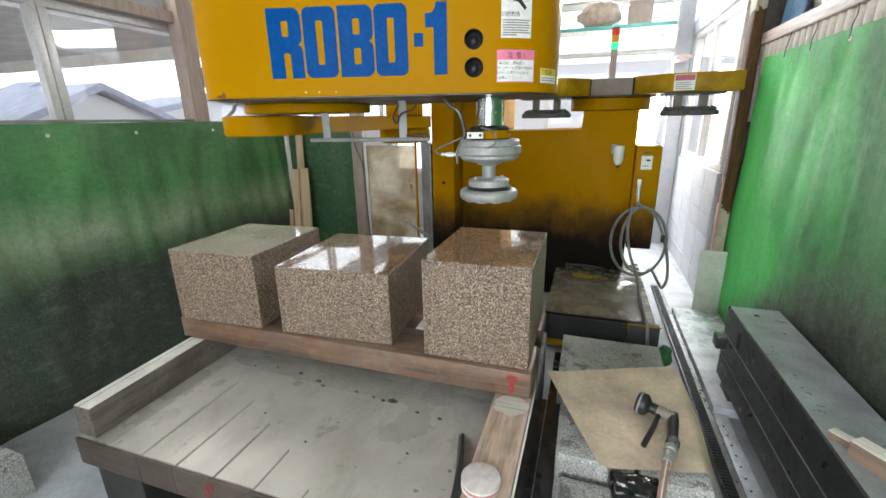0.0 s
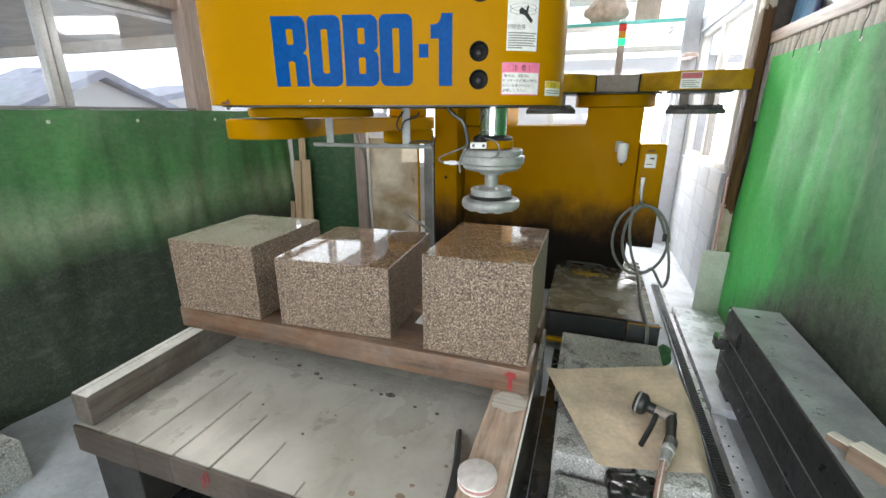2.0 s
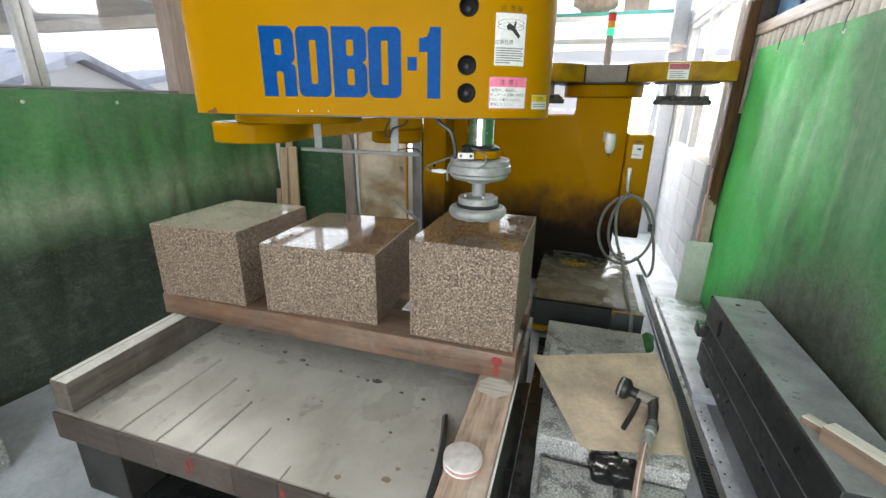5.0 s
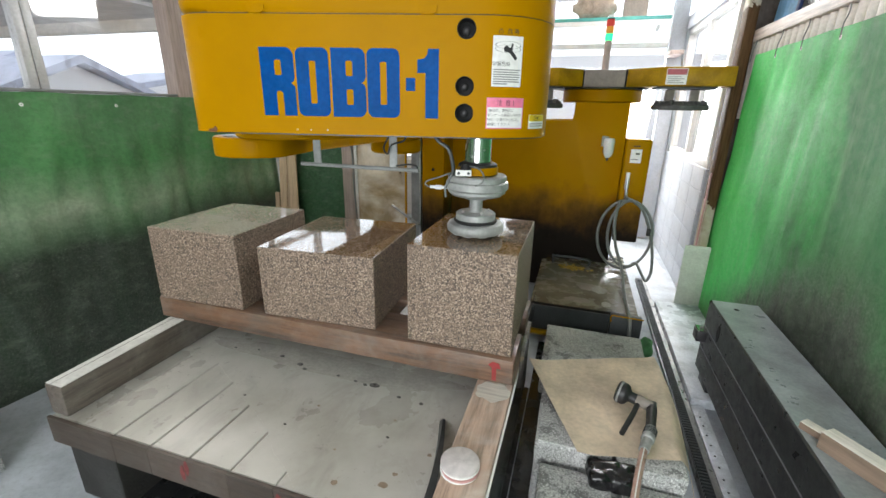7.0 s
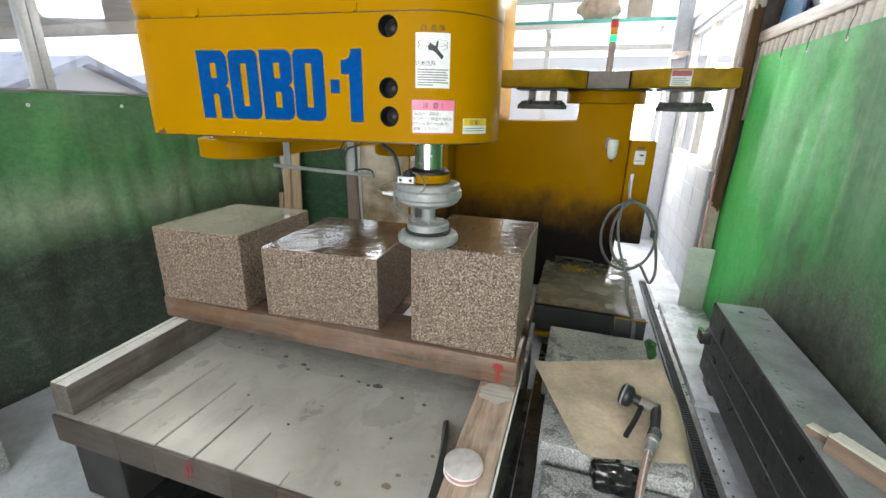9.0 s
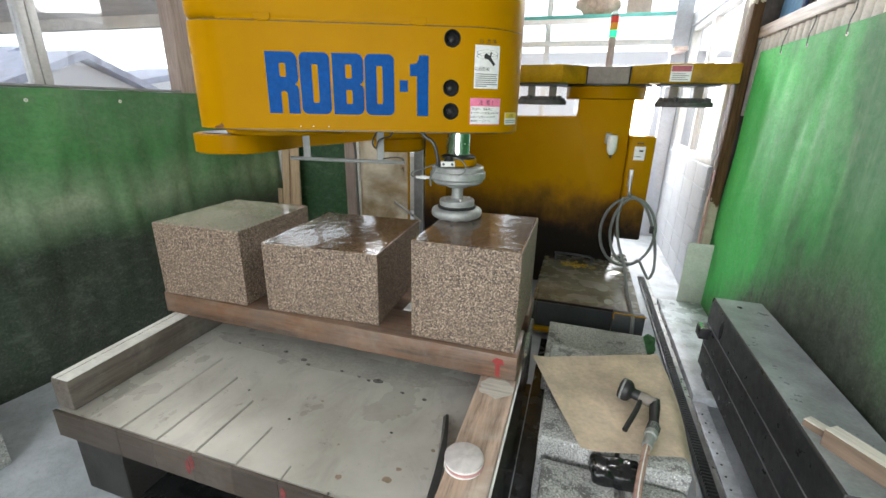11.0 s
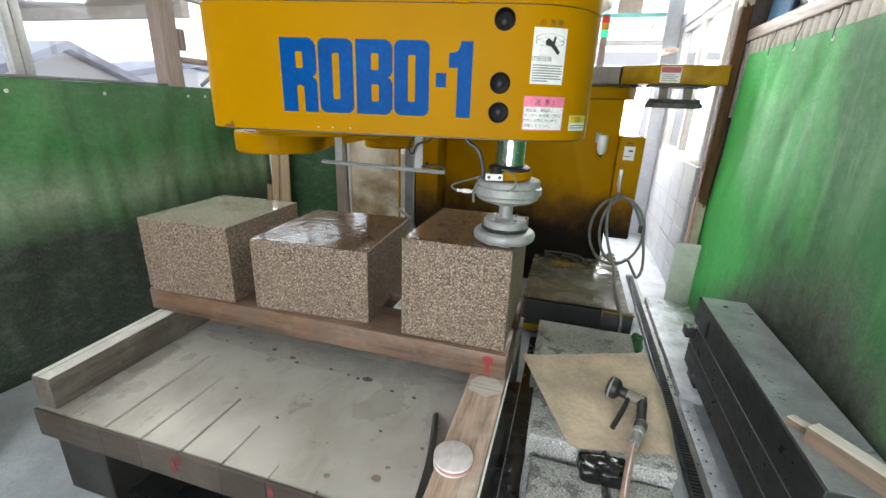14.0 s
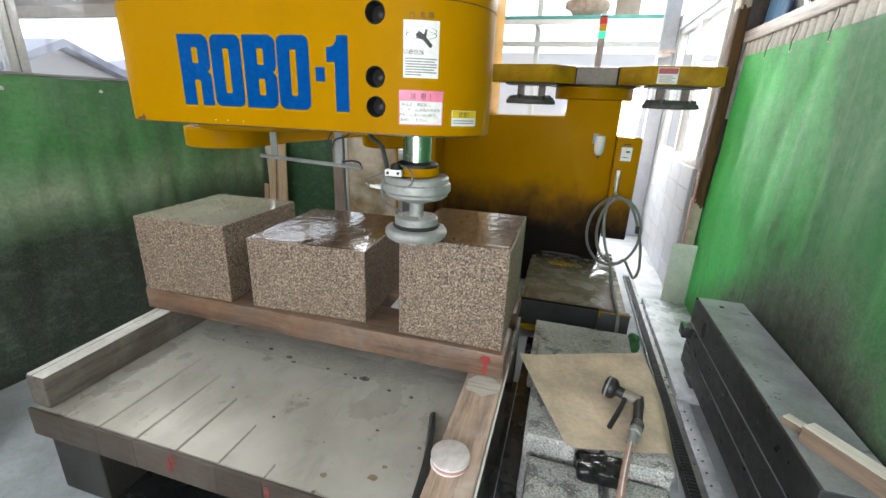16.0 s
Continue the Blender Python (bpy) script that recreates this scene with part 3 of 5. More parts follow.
structure("eaves_fascia", box(-7.0, -2.50, 1.60, 1.68, 2.10, 2.27), SIDING, "pale fascia board at the end of the canopy", "eaves")


def house(x, y, w, d, h, ridge, label):
    """A pale neighbouring house, its gable towards the shed."""
    ob = thing("house", label, "house", pose(x, y, 0))
    part("wall", box(-d, 0, -w / 2, w / 2, -0.12, h), HOUSE_WHITE, ob)
    roof = prism([(-w / 2 - 0.25, h - 0.12), (0, ridge), (w / 2 + 0.25, h - 0.12), (w / 2 + 0.25, h - 0.02), (0, ridge + 0.11), (-w / 2 - 0.25, h - 0.02)], -0.2, d + 0.2)
    part("roof", roof, plain("slate_blue_roof", (0.55, 0.58, 0.70), 0.6), ob, "slate blue roof", Matrix(((0, 0, -1, 0), (1, 0, 0, 0), (0, 1, 0, 0), (0, 0, 0, 1))))
    part("gable", prism([(-w / 2, h), (w / 2, h), (0, ridge - 0.03)], 0.0, d), HOUSE_WHITE, ob, "", Matrix(((0, 0, -1, 0), (1, 0, 0, 0), (0, 1, 0, 0), (0, 0, 0, 1))))
    win = part("window", box(0.0, 0.03, -0.5, 0.5, h - 1.1, h - 0.3, 0.005, 1), ALU_FRAME, ob)
    part("pane", box(0.031, 0.036, -0.45, 0.45, h - 1.05, h - 0.35), STEEL_DARK, win)
    return ob


house(-6.5, 3.34, 2.2, 1.8, 1.58, 2.06, "pale neighbouring house with a slate blue gable roof")
house(-8.45, 3.75, 2.6, 0.5, 1.62, 2.20, "pale low house with a grey gable roof")
house(-7.2, 6.25, 3.4, 1.4, 1.80, 2.05, "long pale house with a low roof")
# added wall that greys the glowing sky seen through the back window
structure("window_tone_wall", box(-1.5, 3.4, 8.0, 8.2, -0.13, 2.55), HOUSE_WHITE, "pale wall added behind the back window to dim its glow", "wall")
structure("backdrop_left", box(-9.1, -9.0, -12, 14, -0.1, 9.0), SKY_GLOW, "bright overcast sky", "sky")
structure("backdrop_back", box(-9, 9, 13.0, 13.1, -0.1, 9.0), SKY_GLOW, "bright overcast sky", "sky")
structure("backdrop_right", box(9.0, 9.1, -12, 14, -0.1, 9.0), SKY_GLOW, "bright overcast sky", "sky")


# ---- tarpaulins ----
def tarp(name, a, b, z0, z1, mat, label, folds, amp, seed, lean=0.0, n=120, crease=0.0, flare=0.0, pleat=0.0):
    ax, ay = a
    bx, by = b
    ln = math.hypot(bx - ax, by - ay)
    nx, ny = -(by - ay) / ln, (bx - ax) / ln

    def fn(u, v):
        z = z0 + (z1 - z0) * v
        d = amp * (0.35 + 0.65 * v) * (noise.noise(Vector((u * folds + seed, v * 0.9, seed))) + 0.45 * noise.noise(Vector((u * folds * 2.7, v * 1.6, seed + 9))))
        d += amp * 0.5 * noise.noise(Vector((u * ln * 3 + (1 - v) * 1.5, v * 3.5, seed + 4))) - lean * (1 - v)
        d += crease * (1 - abs(noise.noise(Vector((u * ln * 2.2 - v * 1.4, v * 1.5 + u * ln * 0.7, seed + 2))))) ** 6
        if pleat:
            d += pleat * (0.3 + 0.7 * v) * (noise.noise(Vector((u * ln * 4.3 + 2.1 * (1 - v), v * 1.3 + 0.37, seed + 6.41))) + 0.5 * noise.noise(Vector((u * ln * 10.7 - 1.6 * (1 - v), v * 2.1 + 0.6, seed + 1.27))))
            d = min(d - 0.25 * pleat, 0.006)
        d *= 1 - 0.75 * v**12
        sag = -0.003 * abs(math.sin(u * ln / 0.48 * math.pi)) * v**6
        return (ax + (bx - ax) * u + nx * d, ay + (by - ay) * u + ny * d + flare * (1 - v) * max(0.0, 1 - 3 * u), z + sag)

    ob = part(name, sheet(name, fn, n, 40, mat), mat)
    return tagged(ob, label, "curtain")


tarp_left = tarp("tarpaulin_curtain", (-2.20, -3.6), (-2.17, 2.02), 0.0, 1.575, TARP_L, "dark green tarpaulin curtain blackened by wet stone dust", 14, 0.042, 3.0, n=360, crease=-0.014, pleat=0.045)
tarp("tarpaulin_curtain", (-2.16, 2.10), (-1.56, 2.22), 0.0, 1.60, TARP_B, "deep green tarpaulin hung across the corner", 3, 0.015, 7.0, n=40)
tarp_right = tarp("tarpaulin_curtain", (1.645, 2.25), (1.645, -3.6), 0.0, 1.915, TARP_R, "bright green tarpaulin curtain with sooty lower half and painted shade on its near half", 16, 0.014, 12.0, n=240, crease=0.006, flare=0.20)

# ---- stones ----


def stone(x, y, w, d, z0, z1, turn, label, top=None):
    """A sawn granite block with a polished top."""
    b = box(0, w, 0, d, 0, z1 - z0, 0.0035, 1)
    me = mesh_of(b, "granite_block", [STONE_RAW, top or STONE_POL])
    for p in me.polygons:
        p.material_index = 1 if p.normal.z > 0.9 else 0
    ob = new("granite_block", me)
    ob.matrix_basis = pose(x, y, z0, 0, 0, turn)
    return tagged(ob, label, "stone block", "granite blocks on the beam")


stone(-1.258, -0.026, 0.466, 0.536, 0.651, 1.0, 2.0, "pinkish grey granite block with sawn sides and honed top, pale sheen in its colour", HONED_SHEEN)
stone(-0.680, -0.008, 0.526, 0.57, 0.651, 0.965, 3.6, "pinkish grey granite block, lower, with wet polished top")
stone(0.0, 0.0, 0.414, 0.53, 0.651, 1.052, 0.0, "tall pinkish grey granite block under the polishing head")

# ---- work table ----
table = thing("work_table", "low work table of slurry-coated planks on dark piers", "table", pose(0, 0, 0))
JOINTS = [-1.235, -1.077, -0.906, -0.737, -0.567, -0.397, -0.220, -0.050, 0.120, 0.290, 0.430]
for k, x in enumerate(JOINTS[:-1]):
    w = JOINTS[k + 1] - x
    gap = 0.0024 if k < 5 else 0.0012
    part("plank", box(x + gap, x + w - 0.001, -0.5635 + random.uniform(-0.002, 0.002), 0.62, 0.285, 0.40 - random.uniform(0, 0.0025), 0.0035, 1), SLURRY_WET, table)
    o = part("front_board", box(x + 0.0005, x + w - 0.0005, -0.5785 - random.uniform(0, 0.0015), -0.5665, 0.286, 0.4012 - random.uniform(0, 0.0008), 0.0012, 1), WOOD_EDGE, table)


def puddle(cx, cy, rx, ry, z, seed, mat, n=40, thick=0.0012):
    """A thin flat pool with a wandering edge."""
    out = []
    for k in range(n):
        a = 2 * math.pi * k / n
        q = 1 + 0.28 * noise.noise(Vector((math.cos(a) * 1.6 + seed, math.sin(a) * 1.6, seed))) + 0.1 * noise.noise(Vector((math.cos(a) * 5, math.sin(a) * 5, seed)))
        out.append((cx + rx * q * math.cos(a), cy + ry * q * math.sin(a)))
    return prism(out, z, z + thick)


def thing_mesh(name, bm, mat, label, category, group="", kind=""):
    return tagged(part(name, bm, mat), label, category, group, kind)


# a skin of wet slurry hides most joints
def skin(u, v):
    left = -0.16 - 0.96 * min(1.0, v / 0.6) ** 0.85 + 0.10 * noise.noise(Vector((v * 3, 1, 4))) + 0.03 * noise.noise(Vector((v * 14, 1, 4)))
    x = left + (0.292 - left) * u
    y = -0.556 + 1.12 * v + 0.012 * noise.noise(Vector((u * 9, 7, 1))) * (1 - v)
    return (x, y, 0.4018 + 0.0006 * noise.noise(Vector((u * 6, v * 6, 2))))


thing_mesh("slurry_skin", sheet("slurry_skin", skin, 40, 40, SLURRY_WET, 0.0010), SLURRY_WET, "thin skin of pale grey stone slurry over the planks", "slurry", kind="stuff")
thing_mesh("slurry_pool", puddle(-0.42, 0.07, 0.68, 0.075, 0.4030, 3.0, SLURRY_POOL, 60, 0.0006), SLURRY_POOL, "shallow pool of grey slurry water along the beam", "puddle")
for k, (x, y, r) in enumerate(((-0.92, 0.04, 0.007), (-0.80, 0.06, 0.006), (-0.66, 0.05, 0.013), (-0.54, 0.02, 0.016), (-0.50, -0.005, 0.011), (-0.33, 0.0, 0.009), (-0.24, -0.01, 0.008), (-0.15, -0.012, 0.022), (-0.19, -0.02, 0.010), (-0.02, -0.05, 0.009), (0.08, -0.06, 0.010), (-0.62, -0.24, 0.006), (-0.36, -0.33, 0.006), (0.03, -0.27, 0.006))):
    thing_mesh("stone_chip", puddle(x, y, r * 0.95, r * 0.6, 0.4042, 10.0 + k, STEEL_DARK, 14, 0.003), GREY_CHIP, "small dark wet chip lying in the slurry", "stone chip", "chips in the slurry")
for k, (x, y, s) in enumerate(((-0.05, -0.50, 0.012), (0.10, -0.46, 0.015), (0.12, -0.41, 0.009), (-0.30, -0.20, 0.006), (0.20, -0.30, 0.008), (-0.12, -0.38, 0.005), (0.02, -0.18, 0.006))):
    thing_mesh("mud_stain", puddle(x, y, s, s * 0.8, 0.4044, 50.0 + k, GREY_BROWN, 18, 0.0005), MUD, "brownish stain in the slurry", "stain", "stains in the slurry")


def sloped(b):
    """Rail tops rise a little towards the bearers."""
    for v in b.verts:
        if v.co.z > 0.48:
            v.co.z += 0.026 * (v.co.y + 0.56)
    return b


part("side_rail", sloped(box(-1.240, -1.150, -0.555, 0.60, 0.401, 0.527, 0.006)), WOOD_RAIL_DARK, table, "slurry-stained timber side rail")
part("rail_crust", sloped(box(-1.238, -1.153, -0.55, 0.595, 0.5275, 0.5310, 0.0012, 1)), CRUST, table, "white dried slurry on the rail")
part("rail_groove", sloped(box(-1.2105, -1.2085, -0.552, 0.55, 0.5305, 0.5316)), STEEL_DARK, table)
part("side_rail", sloped(box(0.296, 0.434, -0.62, 0.60, 0.4035, 0.530, 0.006)), WOOD_RAIL, table, "brown timber side rail with dried slurry")
part("rail_patch", sloped(puddle(0.365, -0.075, 0.062, 0.055, 0.5302, 8.0, CRUST, 30, 0.0008)), WOOD_GREY_X, table)
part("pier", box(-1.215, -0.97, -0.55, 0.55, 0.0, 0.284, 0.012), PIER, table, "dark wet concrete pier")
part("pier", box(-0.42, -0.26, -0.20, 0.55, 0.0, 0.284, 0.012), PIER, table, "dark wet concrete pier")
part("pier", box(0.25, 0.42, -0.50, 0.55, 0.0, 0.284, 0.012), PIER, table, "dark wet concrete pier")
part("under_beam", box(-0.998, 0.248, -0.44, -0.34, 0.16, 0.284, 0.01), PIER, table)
part("edge_strip", box(0.4375, 0.4405, -0.70, 0.50, 0.22, 0.545, 0.001, 1), CLEAR, table, "wet clear plastic splash strip")
# pale lip draws the highlight along the wet plastic's edge
part("edge_highlight", box(0.4375, 0.4440, -0.70, 0.50, 0.5452, 0.5490, 0.001, 1), CRUST, table, "thin pale lip painting the bright edge of the splash strip")
part("clear_guard", box(0.4460, 0.4480, 0.02, 0.56, 0.5490, 0.70, 0.0005, 1), GUARD, table, "clear plastic splash guard")
for x, z, s in ((-0.585, 0.345, 1.0), (-0.565, 0.372, 2.0), (-0.20, 0.36, 3.0)):
    part("red_chalk", puddle(x, z, 0.010, 0.030, 0.0808 + 0.5, s, CHALK, 24, 0.0006), CHALK, table, "smudged red chalk mark", SIDE90)

beam = thing("timber_bearers", "heavy square timber bearers across the table carrying the stones", "beam", pose(0, 0, 0))


def bearer():
    b = box(-1.275, 0.430, -0.022, 0.20, 0.5505, 0.650, 0.005)
    bmesh.ops.subdivide_edges(b, edges=[e for e in b.edges if abs(e.verts[0].co.x - e.verts[1].co.x) > 1], cuts=60)
    for v in b.verts:
        if v.co.z < 0.565:
            v.co.z += 0.006 * noise.noise(Vector((v.co.x * 5, 0, 1))) - 0.005
            v.co.z = max(v.co.z, 0.5500) if v.co.x < -1.14 or v.co.x > 0.29 else v.co.z
        else:
            v.co.y += 0.003 * noise.noise(Vector((v.co.x * 7, v.co.z * 30, 3)))
    return b


front_b = part("front_bearer", bearer(), WOOD_OLD, beam, "brown timber bearer with a red arrow mark")
part("back_bearer", box(-1.275, 0.430, 0.34, 0.54, 0.5590, 0.650, 0.005), WOOD_OLD, beam)
part("red_mark", prism([(0.352, 0.560), (0.368, 0.558), (0.367, 0.612), (0.384, 0.612), (0.376, 0.634), (0.352, 0.638), (0.336, 0.622), (0.35, 0.612)], 0.0255, 0.0265), RED, front_b, "red painted arrow", SIDE90)
thing_mesh("foam_offcut", box(-0.12, -0.01, 0.202, 0.338, 0.604, 0.652, 0.004), WHITE, "white offcut wedged between the stones", "offcut").matrix_basis = pose(0, 0, 0)

thing_disc = thing("disc_stack", "stack of round pale polishing discs on the side rail", "disc stack", pose(0.345, -0.448, 0.5345))
for k in range(4):
    part("disc", lathe([(0, 0), (0.054, 0), (0.057, 0.002), (0.057, 0.0055), (0.054, 0.0075), (0, 0.0075)], 40), [LABEL_W, PINKISH, LABEL_W, DISC_TOP][k], thing_disc, "", pose(random.uniform(-0.002, 0.002), random.uniform(-0.002, 0.002), 0.0078 * k))


def blade():
    b = bmesh.new()
    prev = None
    for k in range(25):
        t = k / 24
        x, y = 0.188 + 0.075 * t + 0.012 * math.sin(t * 3), -0.13 - 0.42 * t
        h = 0.016 + 0.050 * math.sin(min(1, t * 1.3) * 1.6)
        th = 0.006 + 0.009 * t
        z = 0.4055
        ring = [b.verts.new(p) for p in ((x - th, y, z), (x + th, y, z), (x + th + 0.010, y, z + h), (x - th + 0.012, y, z + h))]
        if prev:
            for j in range(4):
                b.faces.new((prev[j], prev[(j + 1) % 4], ring[(j + 1) % 4], ring[j]))
        else:
            b.faces.new(ring[::-1])
        prev = ring
    b.faces.new(prev)
    return b


knife = thing_mesh("scraper_blade", blade(), STEEL_DARK, "long thin black worn scraper leaning on the rail", "tool")
for k in range(3):
    part("rivet", cyl(0.004, 0, 0.004, 10, 0.001, Matrix.Translation((0.2475 + 0.006 * k, -0.42 - 0.035 * k, 0.432)) @ Matrix.Rotation(radians(-90), 4, "Y")), STEEL, knife)

# ---- machine base and column ----
col = thing("machine_column", "yellow polishing machine column on a grey base, splashed black low down", "machine", pose(0, 0, 0))
base = part("base", box(0.36, 1.06, 1.35, 2.60, 0.02, 0.275, 0.012), BASE_GREY, col, "grey slurry-stained machine base")
part("base_edge", box(0.362, 0.90, 1.346, 1.362, 0.262, 0.2775, 0.003), YELLOW_DIRTY, base)
part("front_face", box(0.372, 0.884, 1.342, 1.3492, 0.082, 0.261, 0.002, 1), STEEL_DARK, base, "dark wet front face")
part("corner_block", box(0.885, 1.075, 1.29, 1.3495, 0.06, 0.283, 0.006), STEEL_DARK, base, "dark rusty corner block")
part("corner_angle", tube([(0.888, 1.285, 0.245), (0.888, 1.285, 0.285), (0.93, 1.285, 0.287), (1.08, 1.285, 0.283)], 0.004), YELLOW, base)
part("base_lip", box(0.37, 0.884, 1.30, 1.349, 0.060, 0.080, 0.005), YELLOW_OLIVE, base, "worn yellow lip")
part("grab_bar", tube([(0.46, 2.22, 0.276), (0.46, 2.22, 0.335), (0.48, 2.21, 0.345), (0.74, 2.21, 0.335), (0.75, 2.22, 0.276)], 0.010), STEEL_DARK, base, "dark bent grab bar")
lower = part("body", join(None, prism([(-0.62, 0.0), (0.914, 0.0), (0.914, 1.60), (0.50, 1.60), (0.50, 1.45), (-0.62, 1.45)], -2.95, -2.3625, 0.010, 2), SIDE90), YELLOW_DIRTY, col, "yellow painted body, brown and black with splashes low down")
part("carriage", box(-0.62, -0.15, 2.3625, 2.95, 1.452, 2.75, 0.02, 3), YELLOW, col, "tall yellow carriage of the swing arm")
cbox = part("control_box", box(0.917, 1.105, 2.30, 2.62, 0.50, 1.33, 0.015, 3), YELLOW_DIRTY, col, "yellow side box with a white notice")
part("notice", box(0.960, 1.040, 2.2972, 2.2994, 1.150, 1.255), LABEL_W, cbox, "white notice")
part("print_line", box(0.970, 1.015, 2.2962, 2.2971, 1.175, 1.180), INK, cbox)
part("print_line", box(0.995, 1.025, 2.2962, 2.2971, 1.215, 1.228), INK, cbox)
for k in range(3):
    part("print_line", box(0.975 + 0.017 * k, 0.987 + 0.017 * k, 2.2982, 2.2994, 1.272, 1.284), INK, cbox)
neck = part("neck", cyl(0.315, 1.602, 1.70, 48, 0.008, Matrix.Translation((0.70, 2.66, 0))), YELLOW, col, "round yellow neck")
mast = part("mast", box(-0.714, -0.512, 2.10, 2.36, 0.0, 2.75, 0.012, 3), YELLOW_DIRTY, col, "tall yellow guide mast")
part("bolt_hole", cyl(0.014, 0, 0.002, 16, 0.0005, Matrix.Translation((-0.610, 2.0995, 1.03)) @ SIDE90), BLACK, mast)
sw = part("switch_box", box(0.735, 0.785, 2.318, 2.3620, 1.265, 1.345, 0.004), GREY_PAINT, col, "grey limit switch with a dangling plug")
part("plug", lathe([(0, -0.085), (0.016, -0.085), (0.030, -0.07), (0.038, -0.04), (0.040, 0.05), (0.034, 0.065), (0, 0.065)], 16, Matrix.Translation((0.792, 2.318, 1.265))), LABEL_W, sw)
part("plug_tip", cyl(0.008, 1.155, 1.181, 12, 0.002, Matrix.Translation((0.792, 2.318, 0))), STEEL_DARK, sw)
part("sheet_guard", box(-0.90, -0.722, 2.32, 2.328, 0.30, 1.36, 0.002, 1), STEEL_GREY, col, "dull grey sheet-metal guard")
part("guard_edge", box(-0.738, -0.722, 2.10, 2.319, 0.30, 1.36, 0.002, 1), STEEL, col)
part("foot_bar", tube([(-0.98, 2.05, 0.70), (-0.86, 2.02, 0.64), (-0.70, 1.98, 0.56)], 0.012), STEEL, col)

# ---- tool changer on the neck ----
crumbs = bmesh.new()
for k in range(60):
    x, y = 0.62 + random.gauss(0, 0.07), 2.14 + random.gauss(0, 0.03)
    s = random.uniform(0.004, 0.012)
    join(crumbs, box(-s, s, -s * 0.7, s * 0.7, 0, s * 0.8), Matrix.Translation((x, y, 0.2752)) @ Matrix.Rotation(random.uniform(0, 6), 4, "Z"))
thing_mesh("yellow_crumbs", crumbs, plain("yellow_crumb", (0.42, 0.27, 0.03), 0.8), "yellow crumbs of debris on the machine base", "debris", kind="stuff")
for k in range(9):
    x, y = random.uniform(0.45, 1.0), random.uniform(1.42, 2.1)
    thing_mesh("slurry_stain", puddle(x, y, random.uniform(0.03, 0.09), random.uniform(0.03, 0.07), 0.2752 + 0.0008 * k, 30.0 + k, SLURRY_POOL, 24, 0.0006), SLURRY_POOL if k % 2 else GREY_BROWN, "thin slurry stain on the machine base", "stain", "stains on the base")
tc = thing("tool_changer", "rotary tool changer with yellow arms and hanging polishing wheels", "tool changer", pose(0, 0, 1.701))


def spoke(pts, name="arm_cover"):
    return part(name, prism(pts, 0.012, 0.142, 0.006), YELLOW_OLIVE, tc, "yellow arm cover, grimy")


part("turntable", cyl(0.36, 0.0, 0.011, 48, 0.002, Matrix.Translation((0.70, 2.66, 0))), STEEL_DARK, tc)
part("hub_block", box(0.545, 0.845, 2.34, 2.80, 0.0125, 0.135, 0.006), GREY_BROWN, tc, "grey-brown hub block")
right_arm = spoke([(0.86, 2.36), (1.09, 2.20), (1.545, 2.205), (1.552, 2.30), (1.535, 2.45), (1.10, 2.62), (0.86, 2.60)])
left_arm = spoke([(-0.13, 2.27), (0.36, 2.20), (0.535, 2.36), (0.535, 2.60), (0.30, 2.60), (-0.13, 2.45)])
lb = part("caution_label", box(0, 0.135, -0.0012, 0, 0, 0.108), LABEL_W, right_arm, "red and white caution label", pose(1.105, 2.1985, 0.022, 0, 0, 0.6))
part("label_head", box(0.004, 0.131, -0.0022, -0.0013, 0.066, 0.104), plain("label_red", (0.45, 0.10, 0.12), 0.5), lb)
for k in range(4):
    part("print_line", box(0.012, 0.118 - 0.02 * (k % 2), -0.0022, -0.0013, 0.010 + 0.013 * k, 0.015 + 0.013 * k), GREY_PAINT, lb)
part("joint_gap", box(0.847, 0.858, 2.35, 2.60, 0.0125, 0.139), BLACK, tc)
part("joint_gap", box(0.536, 0.544, 2.35, 2.60, 0.0125, 0.139), BLACK, tc)
for cx, cy in ((1.265, 2.42), (0.20, 2.42)):
    part("underplate", box(cx - 0.2, cx + 0.2, cy - 0.14, cy + 0.1, -0.004, 0.0115, 0.002, 1), STEEL_DARK, tc)
    for dx in (-0.085, 0.085):
        part("hanger", box(cx + dx - 0.028, cx + dx + 0.028, cy - 0.03, cy + 0.03, -0.085, -0.0045, 0.004), GREY_BROWN, tc)
    hw = part("spare_wheel", lathe([(0, -0.086), (0.13, -0.086), (0.14, -0.10), (0.15, -0.105), (0.19, -0.112), (0.20, -0.120), (0.20, -0.145), (0.19, -0.150), (0, -0.150)], 40, Matrix.Translation((cx, cy, 0))), WHEEL_DARK, tc, "dark slurry-caked polishing wheel")
    for k in range(12):
        a = radians(30 * k)
        part("lug", box(-0.02, 0.02, -0.012, 0.012, -0.112, -0.097 + 0.008 * (k % 3), 0.003, 1), WHEEL_DARK, hw, "", Matrix.Translation((cx + 0.165 * math.cos(a), cy + 0.165 * math.sin(a), 0)) @ Matrix.Rotation(a, 4, "Z"))

# ---- signal tower ----
tw = thing("signal_tower", "slim signal tower with red, amber and lit green lamps", "signal lamp", pose(0.695, 2.52, 1.836))
part("pole", cyl(0.026, 0.0, 0.226, 20, 0.002), plain("pinkish_grey_plastic", (0.45, 0.36, 0.33), 0.5), tw)
for z, nm, c, e in ((0.226, "green_lamp", (0.02, 0.75, 0.25), 1.6), (0.278, "amber_lamp", (0.65, 0.25, 0.01), 0.15), (0.326, "red_lamp", (0.60, 0.03, 0.02), 0.15)):
    part(nm, lathe([(0, z), (0.029, z), (0.0295, z + 0.004), (0.0295, z + 0.043), (0.029, z + 0.047), (0, z + 0.047)], 24), glow(nm, c, e), tw)
